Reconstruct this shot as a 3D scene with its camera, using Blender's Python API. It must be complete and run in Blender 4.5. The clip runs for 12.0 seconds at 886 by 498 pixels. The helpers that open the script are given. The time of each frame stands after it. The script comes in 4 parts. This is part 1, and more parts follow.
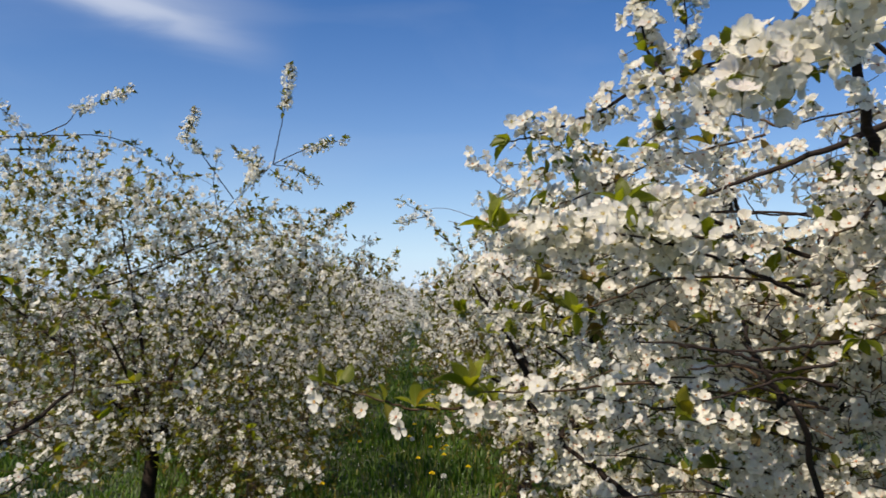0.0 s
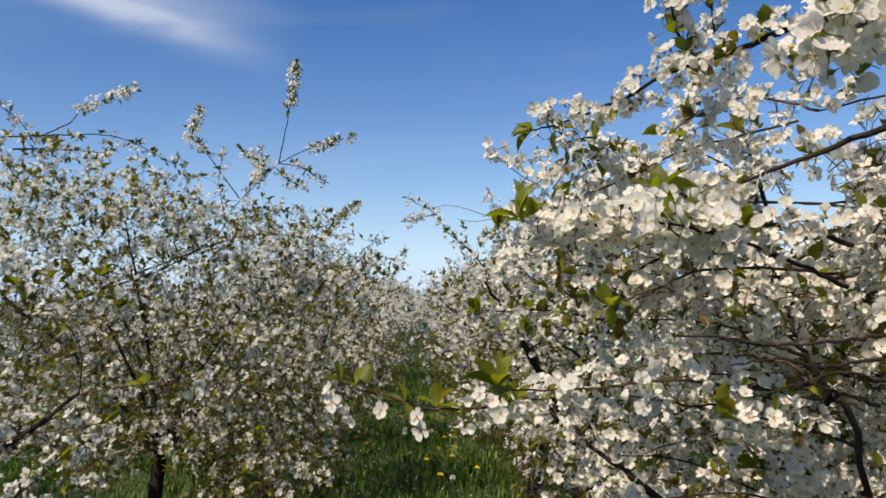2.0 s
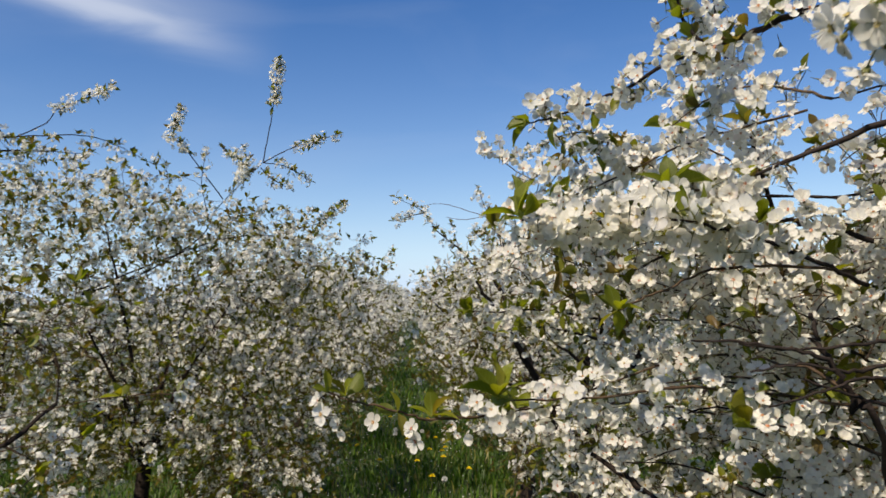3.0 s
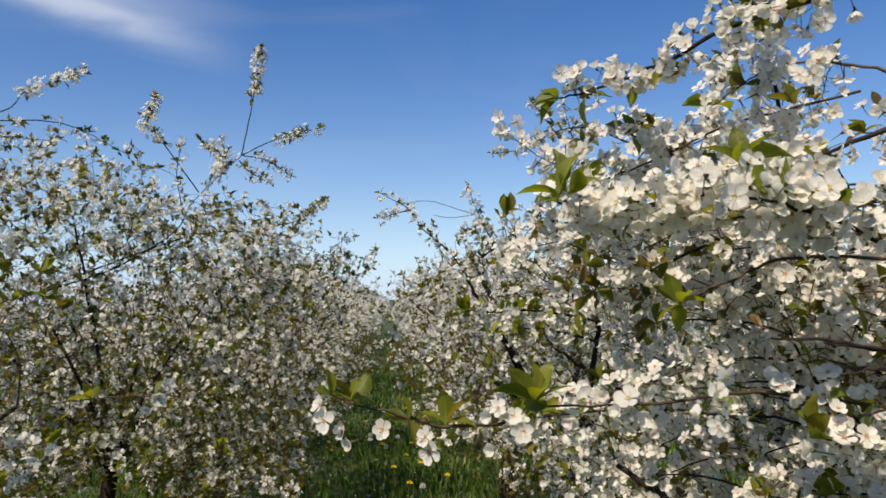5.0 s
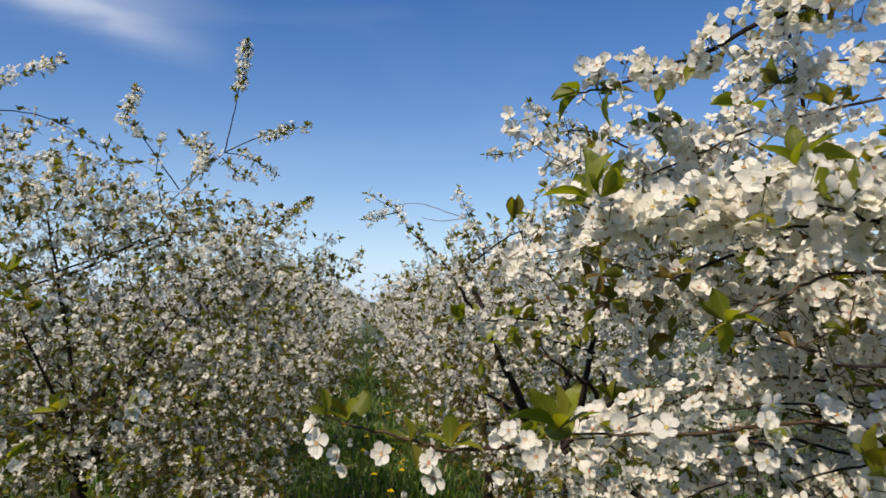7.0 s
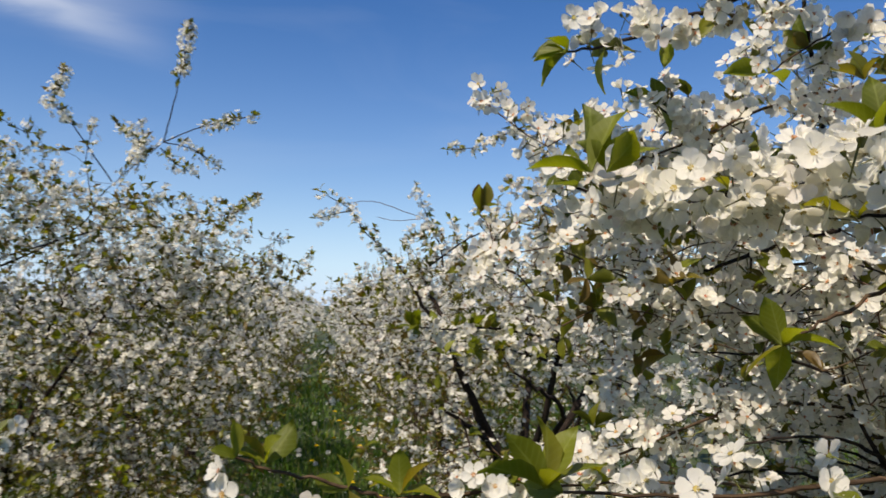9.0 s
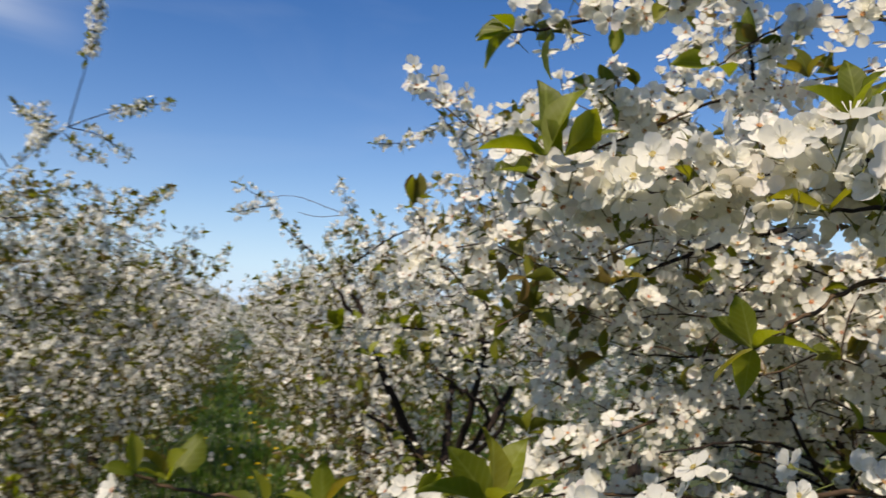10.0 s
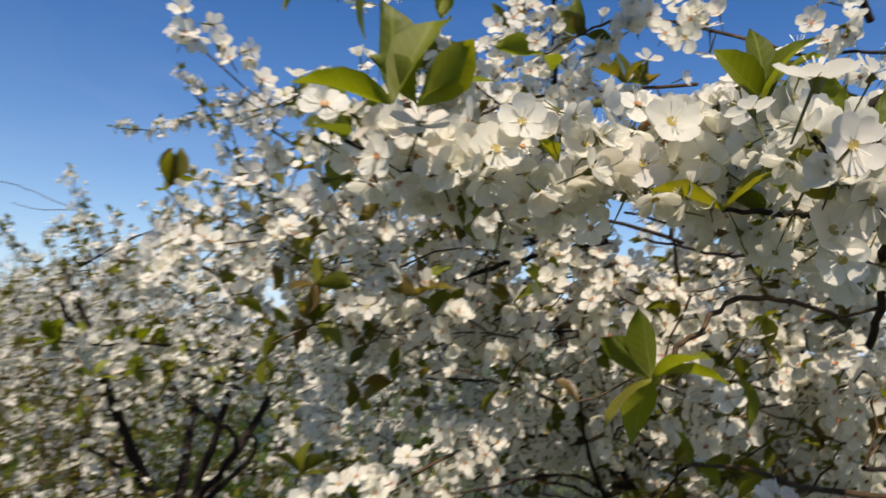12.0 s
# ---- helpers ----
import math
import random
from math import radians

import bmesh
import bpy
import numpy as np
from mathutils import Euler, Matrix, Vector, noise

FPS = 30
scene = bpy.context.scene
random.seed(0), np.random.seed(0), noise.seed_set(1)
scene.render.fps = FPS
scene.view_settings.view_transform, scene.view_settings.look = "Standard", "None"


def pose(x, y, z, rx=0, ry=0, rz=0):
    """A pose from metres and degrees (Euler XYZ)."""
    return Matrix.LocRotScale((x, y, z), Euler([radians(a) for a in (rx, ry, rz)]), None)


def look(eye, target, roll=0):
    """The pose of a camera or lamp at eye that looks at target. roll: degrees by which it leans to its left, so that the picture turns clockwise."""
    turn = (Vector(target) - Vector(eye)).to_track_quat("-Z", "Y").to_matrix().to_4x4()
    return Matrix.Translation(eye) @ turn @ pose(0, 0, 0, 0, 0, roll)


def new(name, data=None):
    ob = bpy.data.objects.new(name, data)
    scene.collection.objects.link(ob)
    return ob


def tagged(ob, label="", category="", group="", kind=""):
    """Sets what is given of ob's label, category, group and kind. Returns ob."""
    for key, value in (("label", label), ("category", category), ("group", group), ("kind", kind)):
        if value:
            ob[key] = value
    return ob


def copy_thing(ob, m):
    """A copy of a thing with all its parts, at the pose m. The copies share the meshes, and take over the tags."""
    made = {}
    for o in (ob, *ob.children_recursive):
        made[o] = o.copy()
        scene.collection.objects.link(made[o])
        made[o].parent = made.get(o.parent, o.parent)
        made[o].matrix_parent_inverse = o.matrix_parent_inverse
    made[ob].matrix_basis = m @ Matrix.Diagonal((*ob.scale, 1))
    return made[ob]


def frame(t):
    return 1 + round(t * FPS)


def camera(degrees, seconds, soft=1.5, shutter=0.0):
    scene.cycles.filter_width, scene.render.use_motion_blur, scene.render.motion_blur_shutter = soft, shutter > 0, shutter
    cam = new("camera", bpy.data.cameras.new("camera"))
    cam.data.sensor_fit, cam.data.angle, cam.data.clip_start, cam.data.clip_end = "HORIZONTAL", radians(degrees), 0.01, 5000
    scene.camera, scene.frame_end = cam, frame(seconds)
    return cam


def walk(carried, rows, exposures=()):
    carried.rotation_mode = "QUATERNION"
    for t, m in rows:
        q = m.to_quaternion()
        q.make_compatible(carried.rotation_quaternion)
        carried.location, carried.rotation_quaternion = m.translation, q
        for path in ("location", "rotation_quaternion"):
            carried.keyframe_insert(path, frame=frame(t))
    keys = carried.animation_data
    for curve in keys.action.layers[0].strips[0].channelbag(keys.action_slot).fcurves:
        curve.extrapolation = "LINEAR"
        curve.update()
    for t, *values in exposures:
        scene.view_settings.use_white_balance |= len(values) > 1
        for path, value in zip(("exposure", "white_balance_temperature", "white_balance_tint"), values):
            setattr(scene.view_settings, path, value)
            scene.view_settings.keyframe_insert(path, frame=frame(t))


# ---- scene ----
cam = camera(62.24, 12.0, soft=1.6, shutter=0.9)
# seconds, eye x y z, yaw, pitch, roll
ROWS = [
    (0, 0.0016, -0.0025, 1.6007, 0.115, 3.659, -0.065),
    (0.5, -0.0157, -0.0076, 1.5907, 0.731, 3.782, 0.182),
    (1, -0.0273, -0.0044, 1.5872, 0.784, 3.757, 0.243),
    (1.5, -0.0309, 0.0165, 1.5858, 0.619, 3.697, 0.121),
    (2, -0.0318, 0.0498, 1.5909, 0.307, 3.726, -0.506),
    (2.5, -0.0360, 0.0843, 1.6050, -0.166, 3.455, -1.091),
    (4.5, -0.0850, 0.2318, 1.5751, -2.357, 4.133, -0.842),
    (5, -0.1127, 0.2562, 1.5834, -2.927, 3.872, -0.669),
    (5.5, -0.1363, 0.2662, 1.5886, -3.741, 3.640, -0.307),
    (6, -0.1431, 0.2850, 1.5947, -4.134, 3.634, 0.139),
    (6.5, -0.1463, 0.3138, 1.5921, -4.247, 3.894, 0.165),
    (8.5, -0.1284, 0.5249, 1.6023, -6.363, 4.421, 0.941),
    (9, -0.1220, 0.5714, 1.5977, -7.783, 4.539, 0.993),
    (9.5, -0.1239, 0.6063, 1.5949, -10.331, 4.571, 1.212),
    (10, -0.1230, 0.6421, 1.5949, -13.923, 4.716, 1.549),
    (10.5, -0.1246, 0.6922, 1.5850, -18.289, 5.202, 1.713),
    (11, -0.1162, 0.7268, 1.5819, -22.904, 5.251, 1.962),
    (11.5, -0.1166, 0.7582, 1.5912, -28.167, 5.215, 2.328),
    (12, -0.1008, 0.8106, 1.5915, -33.217, 6.753, 2.636),
]
walk(cam, [(t, pose(x, y, z, 0, 0, yaw) @ pose(0, 0, 0, 90 + pitch) @ pose(0, 0, 0, 0, 0, roll)) for t, x, y, z, yaw, pitch, roll in ROWS],
     exposures=[(0.0, 0.86, 7500, 14)])

# ---- sky, sun and exposure ----
SUN_AZ, SUN_EL = radians(-140), radians(51)      # azimuth from +y towards +x
world = bpy.data.worlds.new("sky")
scene.world = world
world.use_nodes = True
wn, wl = world.node_tree.nodes, world.node_tree.links
wn.clear()
w_out = wn.new("ShaderNodeOutputWorld")
w_bg = wn.new("ShaderNodeBackground")
w_bg.inputs["Strength"].default_value = 0.068
sky = wn.new("ShaderNodeTexSky")
sky.sky_type, sky.sun_disc = "NISHITA", False
sky.sun_elevation, sky.sun_rotation = SUN_EL, SUN_AZ
sky.altitude, sky.air_density, sky.dust_density, sky.ozone_density = 300, 1.1, 0.0, 4.0
w_co = wn.new("ShaderNodeTexCoord")


def w_math(op, a, b=None, c=None):
    n = wn.new("ShaderNodeMath")
    n.operation = op
    for i, v in enumerate((a, b, c)):
        if v is None:
            continue
        if isinstance(v, (int, float)):
            n.inputs[i].default_value = v
        else:
            wl.new(v, n.inputs[i])
    return n.outputs[0]


def w_dot(vec):
    n = wn.new("ShaderNodeVectorMath")
    n.operation = "DOT_PRODUCT"
    wl.new(w_co.outputs["Generated"], n.inputs[0])
    n.inputs[1].default_value = vec
    return n.outputs["Value"]


def w_noise(scale, stretch, detail):
    mp = wn.new("ShaderNodeMapping")
    mp.inputs["Rotation"].default_value = (0.1, 0.35, 0.2)
    mp.inputs["Scale"].default_value = stretch
    wl.new(w_co.outputs["Generated"], mp.inputs["Vector"])
    n = wn.new("ShaderNodeTexNoise")
    n.inputs["Scale"].default_value, n.inputs["Detail"].default_value = scale, detail
    n.inputs["Distortion"].default_value = 0.6
    wl.new(mp.outputs["Vector"], n.inputs["Vector"])
    return n.outputs["Fac"]


# a long thin cirrus streak, and very faint wisps over the whole sky
c_a, c_b = Vector((-0.44, 0.822, 0.361)).normalized(), Vector((-0.207, 0.93, 0.305)).normalized()
c_n = c_a.cross(c_b).normalized()
c_u = (c_b - c_a).normalized()
fray = w_noise(5.0, (1.0, 1.0, 4.0), 6.0)
across = w_math("ADD", w_dot(c_n), w_math("MULTIPLY", w_math("SUBTRACT", fray, 0.5), 0.05))
band = w_math("POWER", 2.718, w_math("MULTIPLY", w_math("POWER", w_math("DIVIDE", across, 0.019), 2.0), -1.0))
end = wn.new("ShaderNodeMapRange")
end.interpolation_type = "SMOOTHSTEP"
end.inputs["From Min"].default_value, end.inputs["From Max"].default_value = c_u.dot(c_b) + 0.03, c_u.dot(c_b) - 0.20
wl.new(w_dot(c_u), end.inputs["Value"])
# its upper side frays out softly
veil = w_math("POWER", 2.718, w_math("MULTIPLY", w_math("POWER", w_math("DIVIDE", w_math("ADD", across, 0.045), 0.045), 2.0), -1.0))
bands = w_math("ADD", w_math("MULTIPLY", band, 0.50), w_math("MULTIPLY", veil, 0.26))
streak = w_math("MULTIPLY", bands, end.outputs["Result"])
wisps = w_math("MULTIPLY", w_math("MAXIMUM", w_math("SUBTRACT", w_noise(2.2, (1.0, 1.0, 3.5), 5.0), 0.52), 0.0), 0.3)
cover = w_math("MINIMUM", w_math("ADD", streak, wisps), 0.8)
w_mix = wn.new("ShaderNodeMix")
w_mix.data_type = "RGBA"
wl.new(cover, w_mix.inputs["Factor"])
w_hue = wn.new("ShaderNodeHueSaturation")
w_hue.inputs["Hue"].default_value, w_hue.inputs["Saturation"].default_value = 0.513, 1.36
wl.new(sky.outputs["Color"], w_hue.inputs["Color"])
# pale blue haze low over the horizon
w_low = wn.new("ShaderNodeMix")
w_low.data_type = "RGBA"
wl.new(w_math("MULTIPLY", w_math("POWER", 2.718, w_math("MULTIPLY", w_math("MAXIMUM", w_dot((0, 0, 1)), 0.0), -7.5)), 0.85), w_low.inputs["Factor"])
wl.new(w_hue.outputs["Color"], w_low.inputs["A"])
w_low.inputs["B"].default_value = (3.6, 6.0, 10.0, 1)
wl.new(w_low.outputs["Result"], w_mix.inputs["A"])
w_mix.inputs["B"].default_value = (5.6, 6.6, 8.2, 1)
wl.new(w_mix.outputs["Result"], w_bg.inputs["Color"])
wl.new(w_bg.outputs["Background"], w_out.inputs["Surface"])

sun_data = bpy.data.lights.new("sun", "SUN")
sun_data.energy, sun_data.angle, sun_data.color = 3.4, radians(0.53), (1.0, 0.95, 0.87)
sun = new("sun", sun_data)
sun_from = Vector((math.sin(SUN_AZ) * math.cos(SUN_EL), math.cos(SUN_AZ) * math.cos(SUN_EL), math.sin(SUN_EL)))
sun.matrix_world = look(sun_from * 30, (0, 0, 0))


# ---- materials ----
def material(name):
    m = bpy.data.materials.new(name)
    m.use_nodes = True
    nt = m.node_tree
    return m, nt.nodes, nt.links, nt.nodes["Principled BSDF"], nt.nodes["Material Output"]


def ramp(nodes, stops):
    r = nodes.new("ShaderNodeValToRGB")
    el = r.color_ramp.elements
    el[0].position, el[0].color = stops[0][0], (*stops[0][1], 1)
    el[1].position, el[1].color = stops[-1][0], (*stops[-1][1], 1)
    for p, c in stops[1:-1]:
        e = el.new(p)
        e.color = (*c, 1)
    return r


def noise_tex(nodes, links, scale, detail=4.0, coord="Object", stretch=(1, 1, 1)):
    tc, mp, n = nodes.new("ShaderNodeTexCoord"), nodes.new("ShaderNodeMapping"), nodes.new("ShaderNodeTexNoise")
    mp.inputs["Scale"].default_value = stretch
    links.new(tc.outputs[coord], mp.inputs["Vector"])
    links.new(mp.outputs["Vector"], n.inputs["Vector"])
    n.inputs["Scale"].default_value, n.inputs["Detail"].default_value = scale, detail
    return n


def thin_material(name, stops, through_share, rough, through_tint, piece=False, grain=300.0, spec=0.3):
    """A petal or blade: coloured by piece, with fine veins, and letting light through."""
    m, n, l, bsdf, out = material(name)
    if piece:
        rnd = n.new("ShaderNodeObjectInfo").outputs["Random"]
    else:
        rnd = n.new("ShaderNodeNewGeometry").outputs["Random Per Island"]
    r = ramp(n, stops)
    l.new(rnd, r.inputs["Fac"])
    veins = noise_tex(n, l, grain, 3.0)
    mul = n.new("ShaderNodeMix")
    mul.data_type, mul.blend_type = "RGBA", "MULTIPLY"
    mul.inputs["Factor"].default_value = 0.35
    l.new(r.outputs["Color"], mul.inputs["A"])
    vr = ramp(n, [(0.3, (0.72, 0.72, 0.7)), (0.65, (1.0, 1.0, 1.0))])
    l.new(veins.outputs["Fac"], vr.inputs["Fac"])
    l.new(vr.outputs["Color"], mul.inputs["B"])
    l.new(mul.outputs["Result"], bsdf.inputs["Base Color"])
    bsdf.inputs["Roughness"].default_value = rough
    bsdf.inputs["Specular IOR Level"].default_value = spec
    tr = n.new("ShaderNodeBsdfTranslucent")
    tint = n.new("ShaderNodeMix")
    tint.data_type, tint.blend_type = "RGBA", "MULTIPLY"
    tint.inputs["Factor"].default_value = 1.0
    l.new(mul.outputs["Result"], tint.inputs["A"])
    tint.inputs["B"].default_value = (*through_tint, 1)
    l.new(tint.outputs["Result"], tr.inputs["Color"])
    mix = n.new("ShaderNodeMixShader")
    mix.inputs["Fac"].default_value = through_share
    l.new(bsdf.outputs["BSDF"], mix.inputs[1])
    l.new(tr.outputs["BSDF"], mix.inputs[2])
    bump = n.new("ShaderNodeBump")
    bump.inputs["Strength"].default_value, bump.inputs["Distance"].default_value = 0.3, 0.001
    l.new(veins.outputs["Fac"], bump.inputs["Height"])
    l.new(bump.outputs["Normal"], bsdf.inputs["Normal"])
    l.new(mix.outputs["Shader"], out.inputs["Surface"])
    return m


PETAL_STOPS = [(0.0, (0.68, 0.64, 0.54)), (0.15, (0.81, 0.80, 0.725)), (0.5, (0.885, 0.872, 0.785)), (0.92, (0.90, 0.888, 0.81)), (1.0, (0.85, 0.78, 0.73))]
LEAF_STOPS = [(0.0, (0.075, 0.082, 0.012)), (0.35, (0.120, 0.130, 0.014)), (0.58, (0.185, 0.190, 0.017)), (0.8, (0.145, 0.108, 0.028)), (1.0, (0.125, 0.078, 0.030))]
petal_mat = thin_material("petal", PETAL_STOPS, 0.54, 0.55, (0.99, 0.985, 0.93))
petal_piece_mat = thin_material("petal_single", PETAL_STOPS, 0.54, 0.55, (0.99, 0.985, 0.93), piece=True)
leaf_mat = thin_material("leaf", LEAF_STOPS, 0.52, 0.42, (1.55, 1.6, 0.40), grain=160.0, spec=0.45)
leaf_piece_mat = thin_material("leaf_single", [(0.0, (0.095, 0.115, 0.012)), (0.45, (0.145, 0.170, 0.013)), (0.8, (0.205, 0.225, 0.017)), (1.0, (0.175, 0.135, 0.026))], 0.52, 0.42, (1.55, 1.6, 0.40), piece=True, grain=160.0, spec=0.45)
heart_mat = thin_material("flower_heart", [(0.0, (0.46, 0.25, 0.08)), (0.6, (0.47, 0.17, 0.09)), (1.0, (0.42, 0.36, 0.10))], 0.2, 0.6, (1, 1, 0.8))
stalk_mat = thin_material("stalk", [(0.0, (0.11, 0.13, 0.03)), (0.6, (0.14, 0.14, 0.035)), (1.0, (0.17, 0.10, 0.04))], 0.15, 0.5, (1, 1, 0.6))
grass_mat = thin_material("grass_blade", [(0.0, (0.026, 0.062, 0.007)), (0.5, (0.052, 0.118, 0.010)), (0.85, (0.095, 0.170, 0.016)), (1.0, (0.20, 0.17, 0.040))], 0.4, 0.5, (1.1, 1.25, 0.4), grain=60.0)
dandelion_mat = thin_material("dandelion_petal", [(0.0, (0.80, 0.60, 0.02)), (1.0, (0.85, 0.70, 0.03))], 0.2, 0.6, (1, 0.9, 0.3))
clock_mat = thin_material("seed_head", [(0.0, (0.55, 0.55, 0.50)), (1.0, (0.70, 0.70, 0.64))], 0.4, 0.8, (1, 1, 1))

def add_veins(m):
    """A pale midrib and side veins along a leaf that lies along its own x axis."""
    n, l = m.node_tree.nodes, m.node_tree.links
    bsdf = n["Principled BSDF"]
    colour = bsdf.inputs["Base Color"].links[0].from_socket
    tc, sep = n.new("ShaderNodeTexCoord"), n.new("ShaderNodeSeparateXYZ")
    l.new(tc.outputs["Object"], sep.inputs[0])

    def mth(op, a, b=0.0):
        k = n.new("ShaderNodeMath")
        k.operation = op
        for i, v in enumerate((a, b)):
            if isinstance(v, (int, float)):
                k.inputs[i].default_value = v
            else:
                l.new(v, k.inputs[i])
        return k.outputs[0]

    off = mth("ABSOLUTE", sep.outputs["Y"])
    rib = mth("LESS_THAN", off, 0.013)
    side = mth("POWER", mth("ABSOLUTE", mth("SINE", mth("MULTIPLY", mth("SUBTRACT", sep.outputs["X"], mth("MULTIPLY", off, 0.9)), 26.0))), 9.0)
    pale = mth("MAXIMUM", mth("MULTIPLY", rib, 0.55), mth("MULTIPLY", side, 0.22))
    mix = n.new("ShaderNodeMix")
    mix.data_type = "RGBA"
    l.new(pale, mix.inputs["Factor"])
    l.new(colour, mix.inputs["A"])
    mix.inputs["B"].default_value = (0.30, 0.34, 0.08, 1)
    l.new(mix.outputs["Result"], bsdf.inputs["Base Color"])


add_veins(leaf_piece_mat)

bark_mat, bn, bl, bb, bo = material("cherry_bark")
b_big = noise_tex(bn, bl, 9.0, 6.0)
b_fine = noise_tex(bn, bl, 60.0, 5.0, stretch=(1, 1, 3.5))
b_mix = bn.new("ShaderNodeMath")
b_mix.operation = "MULTIPLY_ADD"
bl.new(b_fine.outputs["Fac"], b_mix.inputs[0])
b_mix.inputs[1].default_value = 0.6
b_half = bn.new("ShaderNodeMath")
b_half.operation = "MULTIPLY"
bl.new(b_big.outputs["Fac"], b_half.inputs[0])
b_half.inputs[1].default_value = 0.4
bl.new(b_half.outputs[0], b_mix.inputs[2])
b_ramp = ramp(bn, [(0.3, (0.010, 0.008, 0.007)), (0.5, (0.021, 0.015, 0.012)), (0.72, (0.050, 0.037, 0.030))])
bl.new(b_mix.outputs[0], b_ramp.inputs["Fac"])
bl.new(b_ramp.outputs["Color"], bb.inputs["Base Color"])
bb.inputs["Roughness"].default_value = 0.85
bb.inputs["Specular IOR Level"].default_value = 0.15
b_bump = bn.new("ShaderNodeBump")
b_bump.inputs["Strength"].default_value, b_bump.inputs["Distance"].default_value = 0.6, 0.006
bl.new(b_mix.outputs[0], b_bump.inputs["Height"])
bl.new(b_bump.outputs["Normal"], bb.inputs["Normal"])

twig_mat = bark_mat.copy()
twig_mat.name = "twig_bark"
for node in twig_mat.node_tree.nodes:
    if node.type == "VALTORGB":
        for e, c in zip(node.color_ramp.elements, ((0.022, 0.014, 0.008), (0.064, 0.041, 0.024), (0.135, 0.090, 0.054))):
            e.color = (*c, 1)

soil_mat, sn, sl, sb, so = material("orchard_turf")
s_big = noise_tex(sn, sl, 0.9, 6.0)
s_fine = noise_tex(sn, sl, 22.0, 8.0)
s_add = sn.new("ShaderNodeMath")
s_add.operation = "MULTIPLY_ADD"
sl.new(s_fine.outputs["Fac"], s_add.inputs[0])
s_add.inputs[1].default_value = 0.55
s_low = sn.new("ShaderNodeMath")
s_low.operation = "MULTIPLY"
sl.new(s_big.outputs["Fac"], s_low.inputs[0])
s_low.inputs[1].default_value = 0.45
sl.new(s_low.outputs[0], s_add.inputs[2])
s_ramp = ramp(sn, [(0.32, (0.024, 0.024, 0.011)), (0.5, (0.032, 0.050, 0.012)), (0.68, (0.065, 0.085, 0.020))])
sl.new(s_add.outputs[0], s_ramp.inputs["Fac"])
sl.new(s_ramp.outputs["Color"], sb.inputs["Base Color"])
sb.inputs["Roughness"].default_value = 0.95
s_bump = sn.new("ShaderNodeBump")
s_bump.inputs["Strength"].default_value, s_bump.inputs["Distance"].default_value = 0.8, 0.03
sl.new(s_add.outputs[0], s_bump.inputs["Height"])
sl.new(s_bump.outputs["Normal"], sb.inputs["Normal"])


# ---- mesh tools ----
def unit(a):
    a = np.asarray(a, float)
    return a / np.maximum(np.linalg.norm(a, axis=-1, keepdims=True), 1e-9)


def mesh_np(name, verts, faces, mats, index=None, smooth=True):
    """A mesh from arrays; faces all have the same number of corners."""
    verts, faces = np.asarray(verts, np.float32), np.asarray(faces, np.int32)
    n, k = faces.shape
    me = bpy.data.meshes.new(name)
    me.vertices.add(len(verts))
    me.vertices.foreach_set("co", verts.ravel())
    me.loops.add(n * k)
    me.loops.foreach_set("vertex_index", faces.ravel())
    me.polygons.add(n)
    me.polygons.foreach_set("loop_start", np.arange(0, n * k, k, dtype=np.int32))
    for m in mats:
        me.materials.append(m)
    if index is not None:
        me.polygons.foreach_set("material_index", np.asarray(index, np.int32))
    me.polygons.foreach_set("use_smooth", np.full(n, smooth))
    me.update(calc_edges=True)
    return me


def spline(points, count):
    """A Catmull-Rom curve through a few points."""
    p = np.asarray(points, float)
    q = np.vstack([2 * p[0] - p[1], p, 2 * p[-1] - p[-2]])
    s = np.linspace(0, len(p) - 1 - 1e-6, count)
    i, f = s.astype(int), (s % 1)[:, None]
    a, b, c, d = q[i], q[i + 1], q[i + 2], q[i + 3]
    return 0.5 * (2 * b + (c - a) * f + (2 * a - 5 * b + 4 * c - d) * f**2 + (3 * b - a - 3 * c + d) * f**3)


def tube(path, radii, sides):
    """Verts and quads of a tapered round branch along a path."""
    p = np.asarray(path, float)
    tang = unit(np.gradient(p, axis=0))
    ref = np.array([0.31, 0.22, 0.92]) if abs(tang[:, 2]).mean() < 0.8 else np.array([0.9, 0.3, 0.1])
    u = unit(np.cross(tang, ref))
    v = np.cross(tang, u)
    a = np.arange(sides) * 2 * np.pi / sides
    ring = u[:, None] * np.cos(a)[None, :, None] + v[:, None] * np.sin(a)[None, :, None]
    verts = (p[:, None] + ring * np.asarray(radii)[:, None, None]).reshape(-1, 3)
    i, j = np.meshgrid(np.arange(len(p) - 1), np.arange(sides), indexing="ij")
    k = (j + 1) % sides
    quads = np.stack([i * sides + j, i * sides + k, (i + 1) * sides + k, (i + 1) * sides + j], -1).reshape(-1, 4)
    return verts, quads


def joined(pieces):
    verts, faces, base = [], [], 0
    for v, f in pieces:
        verts.append(v)
        faces.append(f + base)
        base += len(v)
    return np.vstack(verts), np.vstack(faces)


def turns(normal, r):
    """Rotations that carry +z onto each normal, with a random spin."""
    z = unit(normal)
    x = unit(np.cross(z, unit(r.normal(size=z.shape))))
    return np.stack([x, np.cross(z, x), z], -1)


